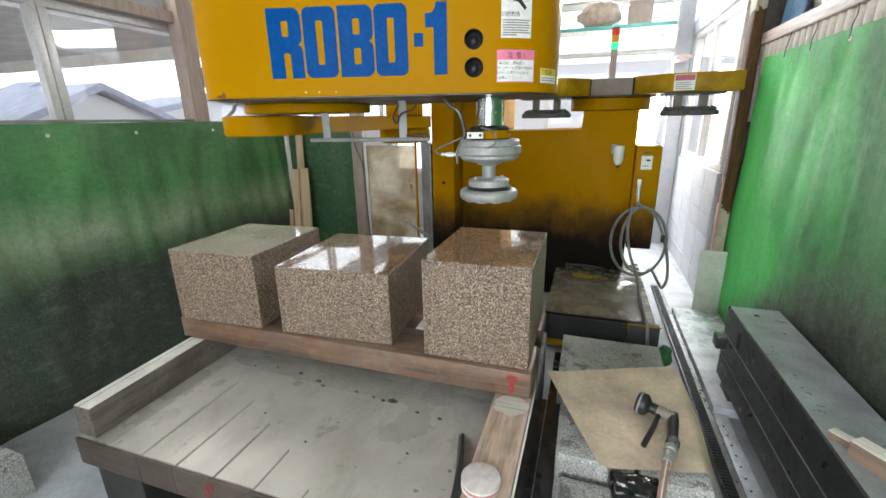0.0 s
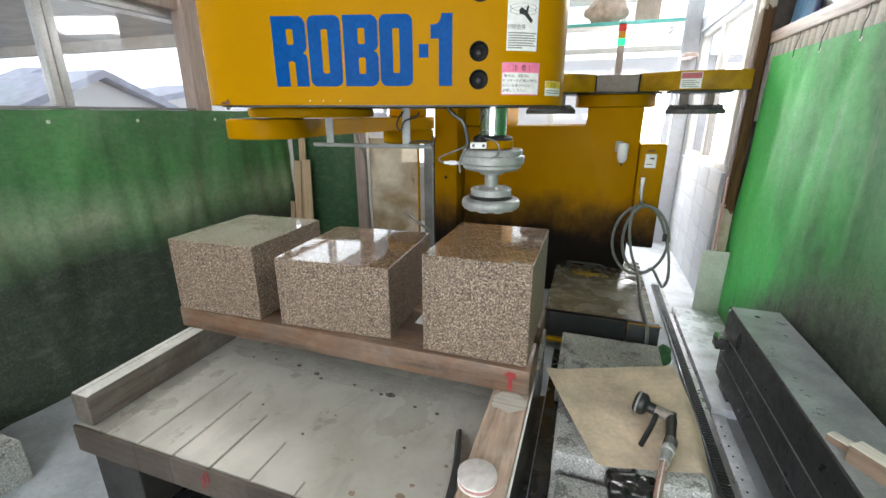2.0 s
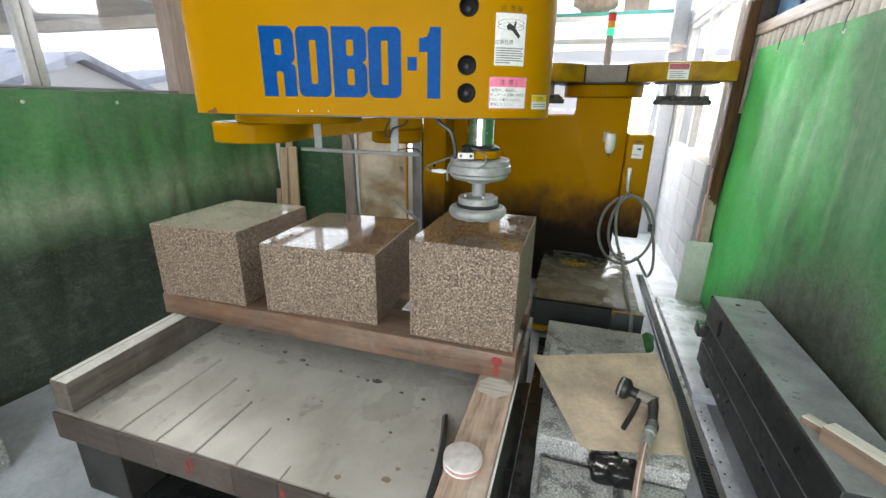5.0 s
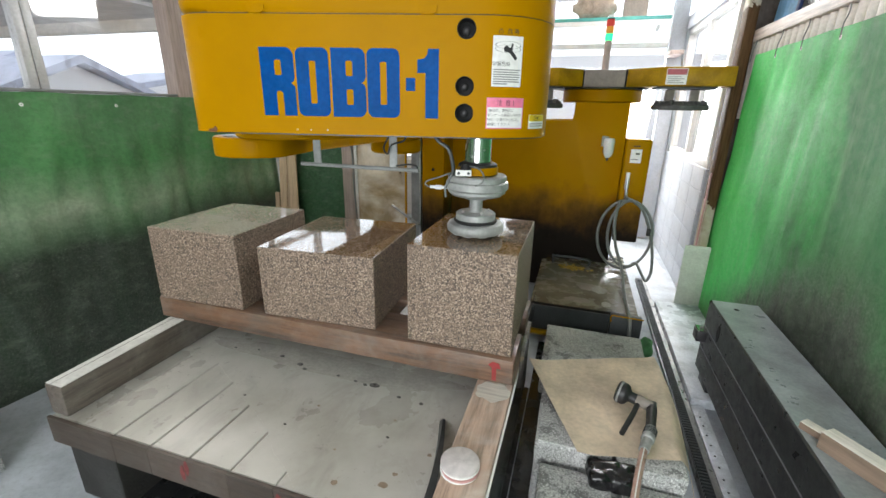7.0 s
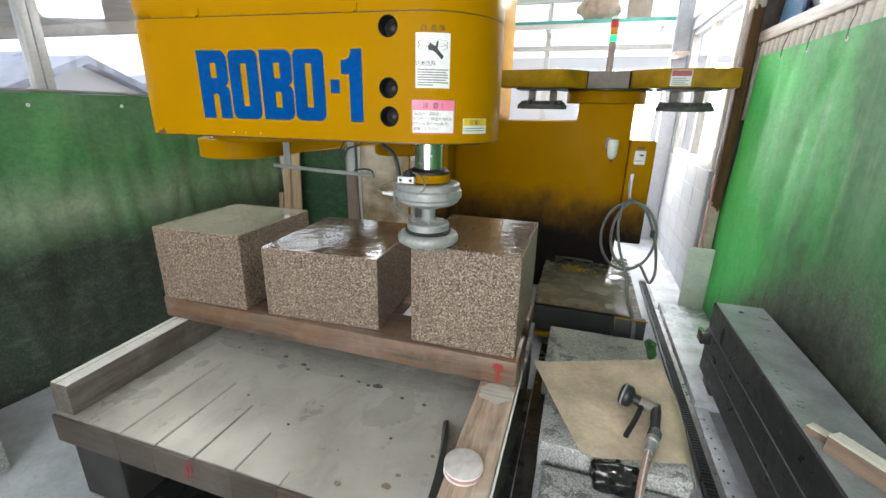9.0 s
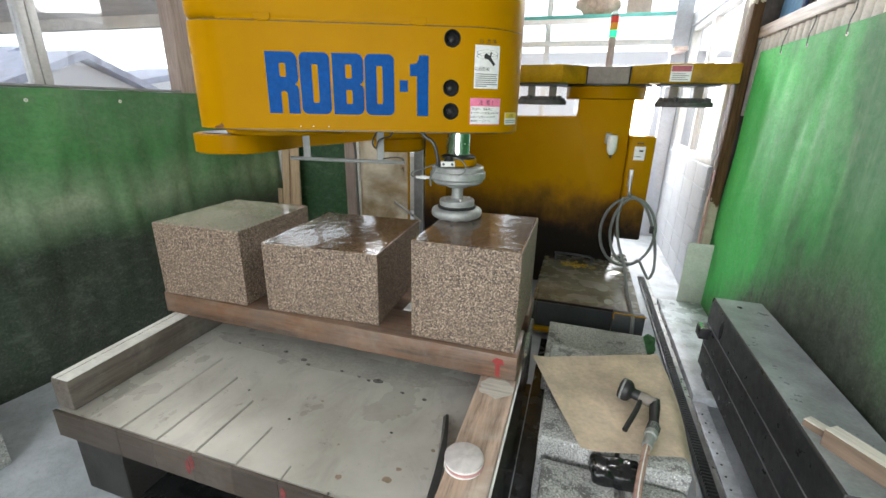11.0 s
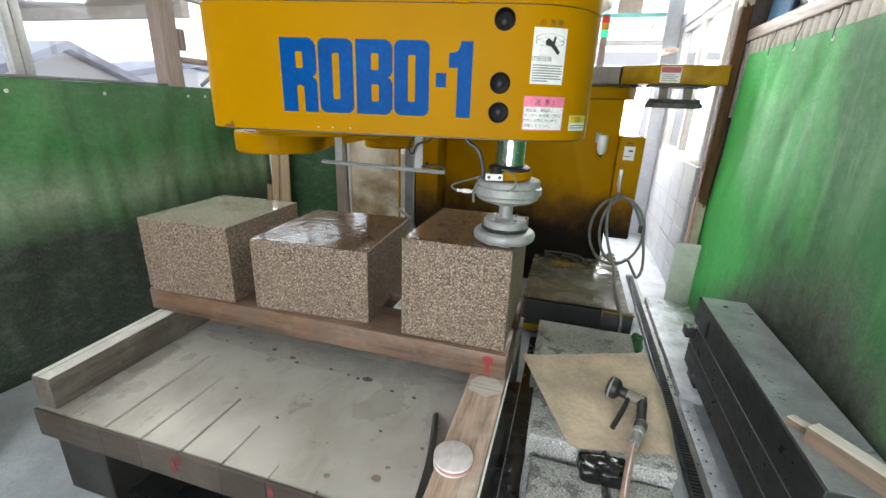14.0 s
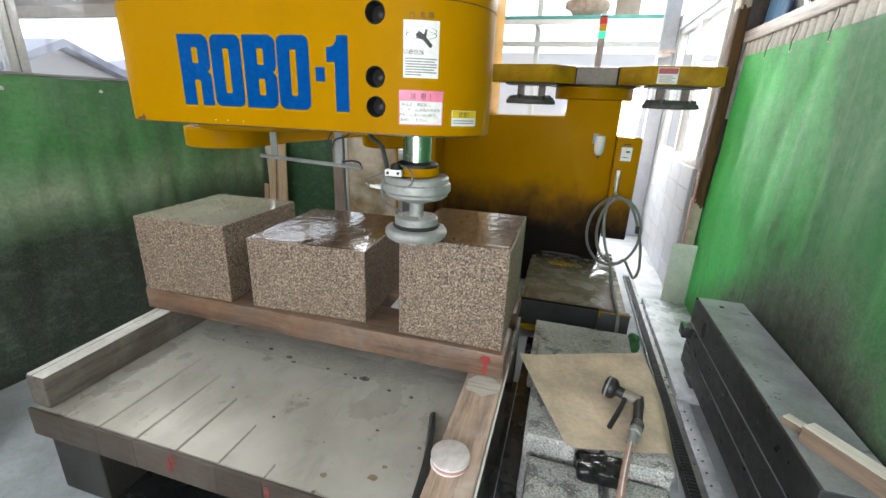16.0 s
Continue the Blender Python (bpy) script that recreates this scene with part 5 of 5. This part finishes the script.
def glyph(ch, w, h):
    """Outline and holes of a heavy block character in a w by h box."""
    def sc(pts):
        return [(x * w, y * h) for x, y in pts]

    slot = 0.045 * w
    if ch == "O":
        return rounded(0, w, 0, h, 0.2 * w), [rounded(0.40 * w, 0.60 * w, 0.19 * h, 0.81 * h, slot)]
    if ch == "B":
        out = sc([(0, 0), (0.82, 0), (0.93, 0.03), (1.0, 0.09), (1.0, 0.42), (0.96, 0.475), (0.88, 0.505), (0.96, 0.535), (1.0, 0.59), (1.0, 0.91), (0.93, 0.97), (0.82, 1.0), (0, 1)])
        return out, [rounded(0.42 * w, 0.62 * w, 0.18 * h, 0.41 * h, slot), rounded(0.42 * w, 0.62 * w, 0.6 * h, 0.82 * h, slot)]
    if ch == "R":
        out = sc([(0, 0), (0.42, 0), (0.42, 0.345), (0.46, 0.37), (0.56, 0.37), (0.62, 0.34), (0.62, 0), (1.0, 0), (1.0, 0.40), (0.97, 0.455), (0.88, 0.485), (0.97, 0.52), (1.0, 0.57), (1.0, 0.90), (0.93, 0.965), (0.82, 1.0), (0, 1)])
        return out, [rounded(0.42 * w, 0.62 * w, 0.6 * h, 0.82 * h, slot)]
    if ch == "1":
        return sc([(0.38, 0), (1, 0), (1, 1), (0.5, 1), (0.46, 0.93), (0.36, 0.875), (0.2, 0.855), (0, 0.85), (0, 0.66), (0.38, 0.66)]), []
    return sc([(0, 0), (1, 0), (1, 1), (0, 1)]), []


# ---- polishing head (moves) ----
R_END = 0.24
head = thing("polishing_head", "big yellow robot polishing head with blue lettering and warning labels", "machine", pose(0.2075, 0.2195, 1.06))
arc = [(R_END * math.sin(radians(a)), -R_END * math.cos(radians(a))) for a in range(0, 136, 6)]
OUT = arc + [(0.02, 0.34), (-0.25, 0.52), (-0.60, 0.62), (-0.84, 0.60), (-0.965, 0.50), (-1.005, 0.32), (-1.005, 0.0), (-0.998, -0.12), (-0.985, -0.165), (-0.96, -0.20), (-0.925, -0.226), (-0.88, -0.2385), (-0.85, -0.24)]
HOLES = [(-0.057, 0.691), (-0.058, 0.529), (-0.057, 0.449)]


def head_body():
    """Side wall of the head; its flat front has three round sensor holes."""
    b = prism(OUT, 0.375, 0.727)
    front = [f for f in b.faces if abs(f.normal.y + 1) < 1e-3 or all(abs(v.co.y + 0.24) < 1e-6 for v in f.verts)]
    bmesh.ops.delete(b, geom=[f for f in front if len(f.verts) == 4], context="FACES_ONLY")
    edges = []
    loops = [[(-0.85, 0.375), (0, 0.375), (0, 0.727), (-0.85, 0.727)]]
    loops += [[(x + 0.029 * math.cos(2 * math.pi * k / 28), z + 0.029 * math.sin(2 * math.pi * k / 28)) for k in range(28)] for x, z in HOLES]
    for loop in loops:
        vs = [b.verts.new((x, -0.24, z)) for x, z in loop]
        edges += [b.edges.new((vs[k], vs[(k + 1) % len(vs)])) for k in range(len(vs))]
    bmesh.ops.triangle_fill(b, use_beauty=True, use_dissolve=False, edges=edges, normal=(0, -1, 0))
    bmesh.ops.remove_doubles(b, verts=b.verts[:], dist=1e-5)
    return b


body = part("body", head_body(), YELLOW, head, "yellow sheet-metal body")
SIDE = Matrix.Rotation(radians(90), 4, "X")
for x, z in HOLES:
    part("sensor_hole", lathe([(0.0295, 0.0), (0.0275, 0.0012), (0.0262, -0.002), (0.0262, -0.045), (0, -0.045)], 28, Matrix.Translation((x, -0.24, z)) @ SIDE), BLACK, body, "round black sensor opening")
    part("sensor_lens", lathe([(0.0, -0.034), (0.008, -0.035), (0.013, -0.039), (0.013, -0.044), (0, -0.0445)], 20, Matrix.Translation((x, -0.24, z)) @ SIDE), RUBBER, body, "dark glossy lens")
lid = part("lid", prism([(x * 1.001, y * 1.001) for x, y in OUT], 0.730, 1.02, 0.03, 3), YELLOW, head, "yellow hinged lid")
part("seam_gasket", prism([(x * 0.992, y * 0.985) for x, y in OUT], 0.7265, 0.7305), RUBBER, head)
for hx in (-0.70, -0.175):
    part("hinge", box(hx - 0.028, hx + 0.028, -0.2445, -0.2405, 0.7315, 0.752, 0.001, 1), YELLOW, lid)
    part("hinge_pin", tube([(hx - 0.02, -0.2445, 0.7295), (hx + 0.02, -0.2445, 0.7295)], 0.0032, 8), YELLOW, body)
for bx in (-0.60, -0.555, -0.50):
    part("screw", cyl(0.0024, 0, 0.0015, 10, 0.0005, Matrix.Translation((bx, -0.24, 0.388)) @ SIDE), STEEL, body)
part("chipped_paint", prism([(-0.905, 0.3775), (-0.875, 0.3765), (-0.872, 0.384), (-0.878, 0.395), (-0.886, 0.386), (-0.9, 0.384)], 0.0, 0.0008), plain("rust", (0.13, 0.05, 0.02), 0.8), body, "rusty chip in the paint", Matrix.Translation((0, -0.2395, 0)) @ SIDE)
part("underplate", prism([(x * 0.965, y * 0.95) for x, y in OUT], 0.3705, 0.3745), STEEL_DARK, head, "dark underside plate")
part("elbow_hub", cyl(0.27, 0.332, 0.3700, 48, 0.006, Matrix.Translation((-0.80, 0.30, 0))), YELLOW, head, "round yellow elbow hub")
L0, LW, LZ, LH = -0.704, 0.565, 0.431, 0.2035
for ch, a, c in (("R", 0.0, 0.192), ("O", 0.203, 0.388), ("B", 0.402, 0.594), ("O", 0.602, 0.784), ("-", 0.818, 0.870), ("1", 0.882, 1.0)):
    w, lo, h = (c - a) * LW, LZ, LH
    if ch == "-":
        lo, h = LZ + LH * 0.40, LH * 0.19
    o, holes = glyph(ch, w, h)
    to = Matrix(((1, 0, 0, L0 + a * LW), (0, 0, -1, -0.2403), (0, 1, 0, lo), (0, 0, 0, 1)))
    part("blue_character", plate_with_holes(o, holes, 0.001, to), BLUE, body, "blue vinyl character")


def wrap(b, off):
    """Lays a flat mesh (x along the front, y up) on the head's front and round end, off metres proud."""
    for v in b.verts:
        s, z, d = v.co.x, v.co.y, v.co.z + off
        if s <= 0:
            v.co = (s, -R_END - d, z)
        else:
            v.co = ((R_END + d) * math.sin(s / R_END), -(R_END + d) * math.cos(s / R_END), z)
    return b


def card(s0, s1, z0, z1, off, n=8, thick=0.0006):
    b = bmesh.new()
    for k in range(n):
        a, c = s0 + (s1 - s0) * k / n, s0 + (s1 - s0) * (k + 1) / n
        b.faces.new([b.verts.new(p) for p in ((a, z0, 0), (c, z0, 0), (c, z1, 0), (a, z1, 0))])
    bmesh.ops.remove_doubles(b, verts=b.verts[:], dist=1e-6)
    ext = bmesh.ops.extrude_face_region(b, geom=b.faces[:])
    bmesh.ops.translate(b, verts=[v for v in ext["geom"] if isinstance(v, bmesh.types.BMVert)], vec=(0, 0, thick))
    return wrap(b, off)


def words(txt, s, z, size, off=0.0012):
    b = text_mesh(txt, size)
    bmesh.ops.translate(b, verts=b.verts, vec=(s, z, 0))
    return wrap(b, off)


lab = part("danger_label", card(0.024, 0.122, 0.530, 0.674, 0.0002), LABEL_W, body, "white warning label with small print")
part("print", words("危 険", 0.087, 0.680, 0.017, 0.0006), INK, body, "black warning characters")
part("print", words("(!)", 0.047, 0.681, 0.017, 0.0006), INK, body)
part("print", words("切断危険", 0.053, 0.590, 0.0145), INK, lab)
ring = bmesh.new()
for k in range(24):
    a, c = 2 * math.pi * k / 24, 2 * math.pi * (k + 1) / 24
    for dz in (0.0, -0.010):
        ring.faces.new([ring.verts.new((0.073 + r * 0.042 * math.cos(t), 0.648 + dz + r * 0.011 * math.sin(t), 0)) for r, t in ((1, a), (1, c), (0.955, c), (0.955, a))])
part("pictogram", wrap(ring, 0.0011), INK, lab)
pg = plate_with_holes([(0.060, 0.630), (0.075, 0.628), (0.098, 0.606), (0.104, 0.614), (0.086, 0.634), (0.089, 0.652), (0.084, 0.654), (0.080, 0.640), (0.066, 0.648), (0.058, 0.640)], [], 0.0003, Matrix.Identity(4))
part("pictogram", wrap(pg, 0.0010), INK, lab)
for k in range(7):
    part("print_line", card(0.029, 0.029 + (0.088 if k < 6 else 0.045) - 0.006 * (k % 3 == 1), 0.577 - k * 0.0068, 0.5808 - k * 0.0068, 0.0009, 4, 0.0002), GREY_PAINT, lab)
lab = part("caution_label", card(0.013, 0.139, 0.4035, 0.4975, 0.0002), LABEL_P, body, "pink and white caution label")
part("label_field", card(0.016, 0.136, 0.4065, 0.4685, 0.0009), LABEL_W, lab)
part("print", words("注  意 ！", 0.080, 0.4755, 0.0185, 0.0011), INK, lab)
for k, line in enumerate(("毎日の、運転前に", "センサーの表面の汚れを", "きれいな柔らかい布で、", "清掃して下さい。")):
    wd = (0.083, 0.107, 0.100, 0.076)[k]
    part("print", words(line, 0.021 + wd / 2, 0.4555 - k * 0.0140, 0.0106, 0.0017), INK, lab)
lab = part("small_label", card(0.168, 0.262, 0.4035, 0.4480, 0.0002), LABEL_W, body, "small yellow and white label")
part("label_field", card(0.170, 0.260, 0.4270, 0.4470, 0.0009), plain("label_yellow", (0.75, 0.55, 0.02), 0.5), lab)
part("print", words("注意！", 0.215, 0.4300, 0.0165, 0.0018), INK, lab)
for k in range(2):
    part("print_line", card(0.175, 0.255, 0.4175 - k * 0.007, 0.4205 - k * 0.007, 0.0009, 3, 0.0003), GREY_PAINT, lab)

# spindle under the head
quill = part("chrome_quill", cyl(0.050, 0.2710, 0.3700, 40, 0.001), CHROME, head, "bright chrome quill")
part("quill_collar", lathe([(0, 0.2710), (0.060, 0.2710), (0.074, 0.2630), (0.074, 0.2550), (0, 0.2550)], 40), RUBBER, head, "black collar")
part("bearing_ring", lathe([(0, 0.2545), (0.076, 0.2545), (0.078, 0.2490), (0.078, 0.2270), (0.07, 0.2230), (0, 0.2230)], 40), YELLOW, head, "yellow bearing ring, greyed by slurry")
cup = part("spindle_cup", lathe([(0, 0.2225), (0.108, 0.2225), (0.113, 0.2170), (0.113, 0.2010), (0.119, 0.1970), (0.121, 0.1910), (0.121, 0.1720), (0.117, 0.1670), (0.112, 0.1650), (0.111, 0.1550), (0.098, 0.1450), (0.050, 0.1370), (0.044, 0.1280), (0.028, 0.1250), (0, 0.1250)], 56), ALU, head, "pale grey slurry-crusted spindle cup")
sb1 = part("sensor_block", box(-0.082, -0.024, -0.107, -0.078, 0.2290, 0.2510, 0.002), LABEL_W, head, "white sensor block with two screws")
for x in (-0.071, -0.035):
    part("screw", cyl(0.0055, 0, 0.0025, 12, 0.0008, Matrix.Translation((x, -0.107, 0.240)) @ SIDE), STEEL_DARK, sb1)
part("cable_gland", lathe([(0, 0.2710), (0.012, 0.2710), (0.014, 0.2650), (0.022, 0.2515), (0, 0.2515)], 16, Matrix.Translation((-0.048, -0.086, 0))), RUBBER, head)
part("sensor_cable", tube([(-0.03, -0.088, 0.2650), (0.002, -0.108, 0.2570), (0.02, -0.122, 0.2350), (0.014, -0.123, 0.2100), (-0.01, -0.124, 0.1970)], 0.0028), HOSE_GREY, head)
part("control_cable", tube([(-0.165, -0.05, 0.3680), (-0.145, -0.055, 0.3450), (-0.110, -0.06, 0.3180), (-0.092, -0.058, 0.2500), (-0.098, -0.055, 0.2270)], 0.0075), STEEL_DARK, head, "thick dark cable")
part("water_hose", tube([(-0.098, -0.055, 0.2270), (-0.112, -0.045, 0.2000), (-0.122, -0.03, 0.1700), (-0.120, -0.022, 0.1350)], 0.0045), HOSE_GREY, head)
part("water_hose", tube([(-0.096, -0.056, 0.2350), (-0.15, -0.02, 0.2100), (-0.195, 0.015, 0.1900), (-0.205, 0.02, 0.1750), (-0.185, 0.015, 0.1650)], 0.0032), HOSE_GREY, head)
part("water_fitting", lathe([(0, 0.0), (0.006, 0.0), (0.006, 0.02), (0.009, 0.022), (0.009, 0.045), (0.006, 0.048), (0.006, 0.075), (0, 0.075)], 14, Matrix.Translation((-0.185, 0.015, 0.167)) @ Matrix.Rotation(radians(92), 4, "Y")), WHITE, head, "white plastic water fitting")
for x, y in ((-0.690, 0.185), (-0.342, 0.087)):
    part("bracket", box(x - 0.016, x + 0.016, y - 0.003, y + 0.003, 0.222, 0.370, 0.001, 1), GREY_PAINT, head, "flat grey hanging bracket")
part("guide_bar", tube([(-0.772, 0.208, 0.220), (-0.5, 0.131, 0.221), (-0.235, 0.056, 0.223)], 0.0085, 10), GREY_PAINT, head, "long grey rod")
part("cable_loop", tube([(-0.355, 0.075, 0.355), (-0.375, 0.06, 0.31), (-0.36, 0.06, 0.285), (-0.345, 0.065, 0.32), (-0.30, 0.07, 0.335), (-0.285, 0.07, 0.355)], 0.0035), STEEL_DARK, head)
part("cable_loop", tube([(-0.33, 0.085, 0.236), (-0.28, 0.07, 0.245), (-0.245, 0.06, 0.240), (-0.24, 0.058, 0.226)], 0.0035), STEEL_DARK, head)

# the wheel turns under the cup
wheel = part("polishing_wheel", lathe([(0, 0.126), (0.0255, 0.126), (0.0255, 0.082), (0.030, 0.076), (0.074, 0.074), (0.078, 0.070), (0.078, 0.048), (0, 0.048)], 48), ALU, head, "grey aluminium wheel hub")
part("rubber_ring", lathe([(0, 0.0475), (0.083, 0.0475), (0.087, 0.042), (0.083, 0.036), (0, 0.036)], 48), RUBBER, wheel, "black rubber cushion ring")
part("backing_disc", lathe([(0, 0.0355), (0.098, 0.0355), (0.107, 0.032), (0.1125, 0.024), (0.1135, 0.014), (0.111, 0.004), (0.104, -0.003), (0, -0.003)], 56), ALU, wheel, "wet grey backing disc")
for k in range(10):
    a = 36 * k
    seg = prism([(r * math.cos(radians(q)), r * math.sin(radians(q))) for r, qs in ((0.098, range(-11, 12, 4)), (0.066, range(11, -12, -4))) for q in qs], -0.0075, 0.0006, 0.0015, 1)
    part("abrasive_segment", seg, ALU, wheel, "", Matrix.Rotation(radians(a), 4, "Z"))
for k in range(4):
    part("bolt", cyl(0.006, 0.070, 0.083, 8, 0.001, Matrix.Rotation(radians(90 * k + 20), 4, "Z") @ Matrix.Translation((0.055, 0, 0))), STEEL, wheel)

# ---- swing arm (moves) ----
arm = thing("swing_arm", "flat yellow swing arm reaching from the mast to the head", "robot arm", pose(-0.78, 1.7, 0))
AL = 1.395
link = []
for k in range(-80, 81, 10):
    link.append((AL + 0.19 * math.cos(radians(k)), 0.19 * math.sin(radians(k))))
link += [(AL - 0.16, 0.150), (AL - 0.25, 0.105), (0.25, 0.10)]
for k in range(60, 301, 15):
    link.append((0.20 * math.cos(radians(k)), 0.20 * math.sin(radians(k))))
link += [(0.25, -0.10), (AL - 0.25, -0.105), (AL - 0.16, -0.150)]
part("link", prism(link, 1.300, 1.385, 0.009, 3), YELLOW, arm, "yellow cast link with scraped edges")
part("shoulder_cap", cyl(0.19, 1.195, 1.299, 48, 0.014), YELLOW, arm)
part("elbow_gap", cyl(0.15, 1.3845, 1.3885, 40, 0.0005, Matrix.Translation((AL, 0, 0))), STEEL_DARK, arm)
part("shoulder_post", cyl(0.14, 1.3845, 1.80, 40, 0.01), YELLOW, arm)

# ---- water spread on the stones once the wheel runs ----
WATER = Mat("water", 0.02)
WATER.color((1, 1, 1))
WATER.b.inputs["Transmission Weight"].default_value = 1.0
WATER.b.inputs["IOR"].default_value = 1.33
WATER.bump(WATER.noise(17, 4, 0.6, None, 1.2), 0.004, 0.22)


def water_film(w, d, label):
    def fn(u, v):
        e = 0.012 * noise.noise(Vector((u * 9, v * 9, 5)))
        return (0.012 + (w - 0.024) * u + e * (0.5 - abs(u - 0.5)), 0.012 + (d - 0.024) * v, 0.0008 * noise.noise(Vector((u * 14, v * 14, 2))))

    ob = part("water_film", sheet("water_film", fn, 48, 48, WATER.m, 0.0014), WATER.m)
    return tagged(ob, label, "water")


film_mid = water_film(0.526, 0.57, "thin rippling sheet of water on the lower stone")
film_tall = water_film(0.414, 0.53, "thin sheet of water on the stone being polished")

HEAD_ROWS = [
    (0, 0.207, 0.220, 0.199, 14.2, -94.0),
    (0.5, 0.207, 0.220, 0.186, 14.2, -94.0),
    (1, 0.207, 0.220, 0.172, 14.2, -94.0),
    (1.5, 0.207, 0.220, 0.158, 14.2, -94.0),
    (2, 0.207, 0.220, 0.145, 14.2, -94.0),
    (2.5, 0.207, 0.220, 0.130, 14.2, -94.0),
    (3, 0.207, 0.220, 0.119, 14.2, -94.0),
    (3.5, 0.207, 0.220, 0.104, 14.2, -94.0),
    (4, 0.207, 0.220, 0.089, 14.2, -94.0),
    (6.5, 0.207, 0.220, 0.019, 14.2, -94.0),
    (7, 0.207, 0.220, 0.010, 14.2, -94.0),
    (7.5, 0.207, 0.220, 0.000, 14.2, -94.0),
    (8, 0.189, 0.189, 0.000, 12.4, -94.6),
    (8.5, 0.129, 0.114, 0.000, 8.2, -96.6),
    (9, 0.049, 0.055, 0.000, 4.3, -99.3),
    (9.25, 0.046, 0.075, 0.000, 5.3, -99.6),
    (9.5, 0.047, 0.120, 0.000, 7.4, -99.9),
    (10, 0.049, 0.220, 0.000, 12.2, -100.5),
    (10.5, 0.050, 0.320, 0.000, 17.0, -100.8),
    (10.9, 0.053, 0.395, 0.000, 20.6, -100.7),
    (11.2, 0.090, 0.420, 0.000, 22.0, -99.2),
    (11.5, 0.144, 0.419, 0.000, 23.2, -96.7),
    (12, 0.234, 0.431, 0.000, 25.1, -92.8),
    (12.5, 0.350, 0.432, 0.000, 24.1, -88.1),
    (13, 0.356, 0.341, 0.000, 20.8, -88.0),
    (13.5, 0.360, 0.236, 0.000, 15.5, -87.8),
    (14, 0.359, 0.131, 0.000, 10.3, -87.4),
    (14.5, 0.361, 0.032, 0.000, 5.4, -86.7),
    (15, 0.266, 0.016, 0.000, 4.5, -90.3),
    (15.5, 0.162, 0.020, 0.000, 4.0, -94.5),
    (16, 0.057, 0.026, 0.000, 3.0, -98.7),
]


def motions():
    walk(head, [(t, pose(x, y, 1.06 + dz, 0, 0, yaw)) for t, x, y, dz, yaw, swing in HEAD_ROWS])
    walk(arm, [(t, pose(-0.78, 1.7, dz, 0, 0, swing)) for t, x, y, dz, yaw, swing in HEAD_ROWS])
    turns = [(0.0, 0.0), (7.4, 0.0), (7.6, 15.0), (7.8, 60.0)] + [(8.0 + 0.2 * k, 140.0 + 80.0 * k) for k in range(41)]
    walk(wheel, [(t, pose(0, 0, 0, 0, 0, a)) for t, a in turns])
    drift = [(0.006 * math.sin(1.7 * k), 0.006 * math.cos(2.3 * k)) for k in range(20)]
    rise = [(0.0, 0, 0, -0.03), (8.0, 0, 0, -0.03), (8.5, 0, 0, 0.001)] + [(8.9 + 0.4 * k, *drift[k], 0.001) for k in range(18)] + [(16.0, 0, 0, 0.001)]
    walk(film_mid, [(t, pose(-0.680, -0.008, 0.965, 0, 0, 3.6) @ pose(a, b, c)) for t, a, b, c in rise])
    walk(film_tall, [(t, pose(0, 0, 1.052) @ pose(0.6 * a, 0.6 * b, c)) for t, a, b, c in rise])


motions()
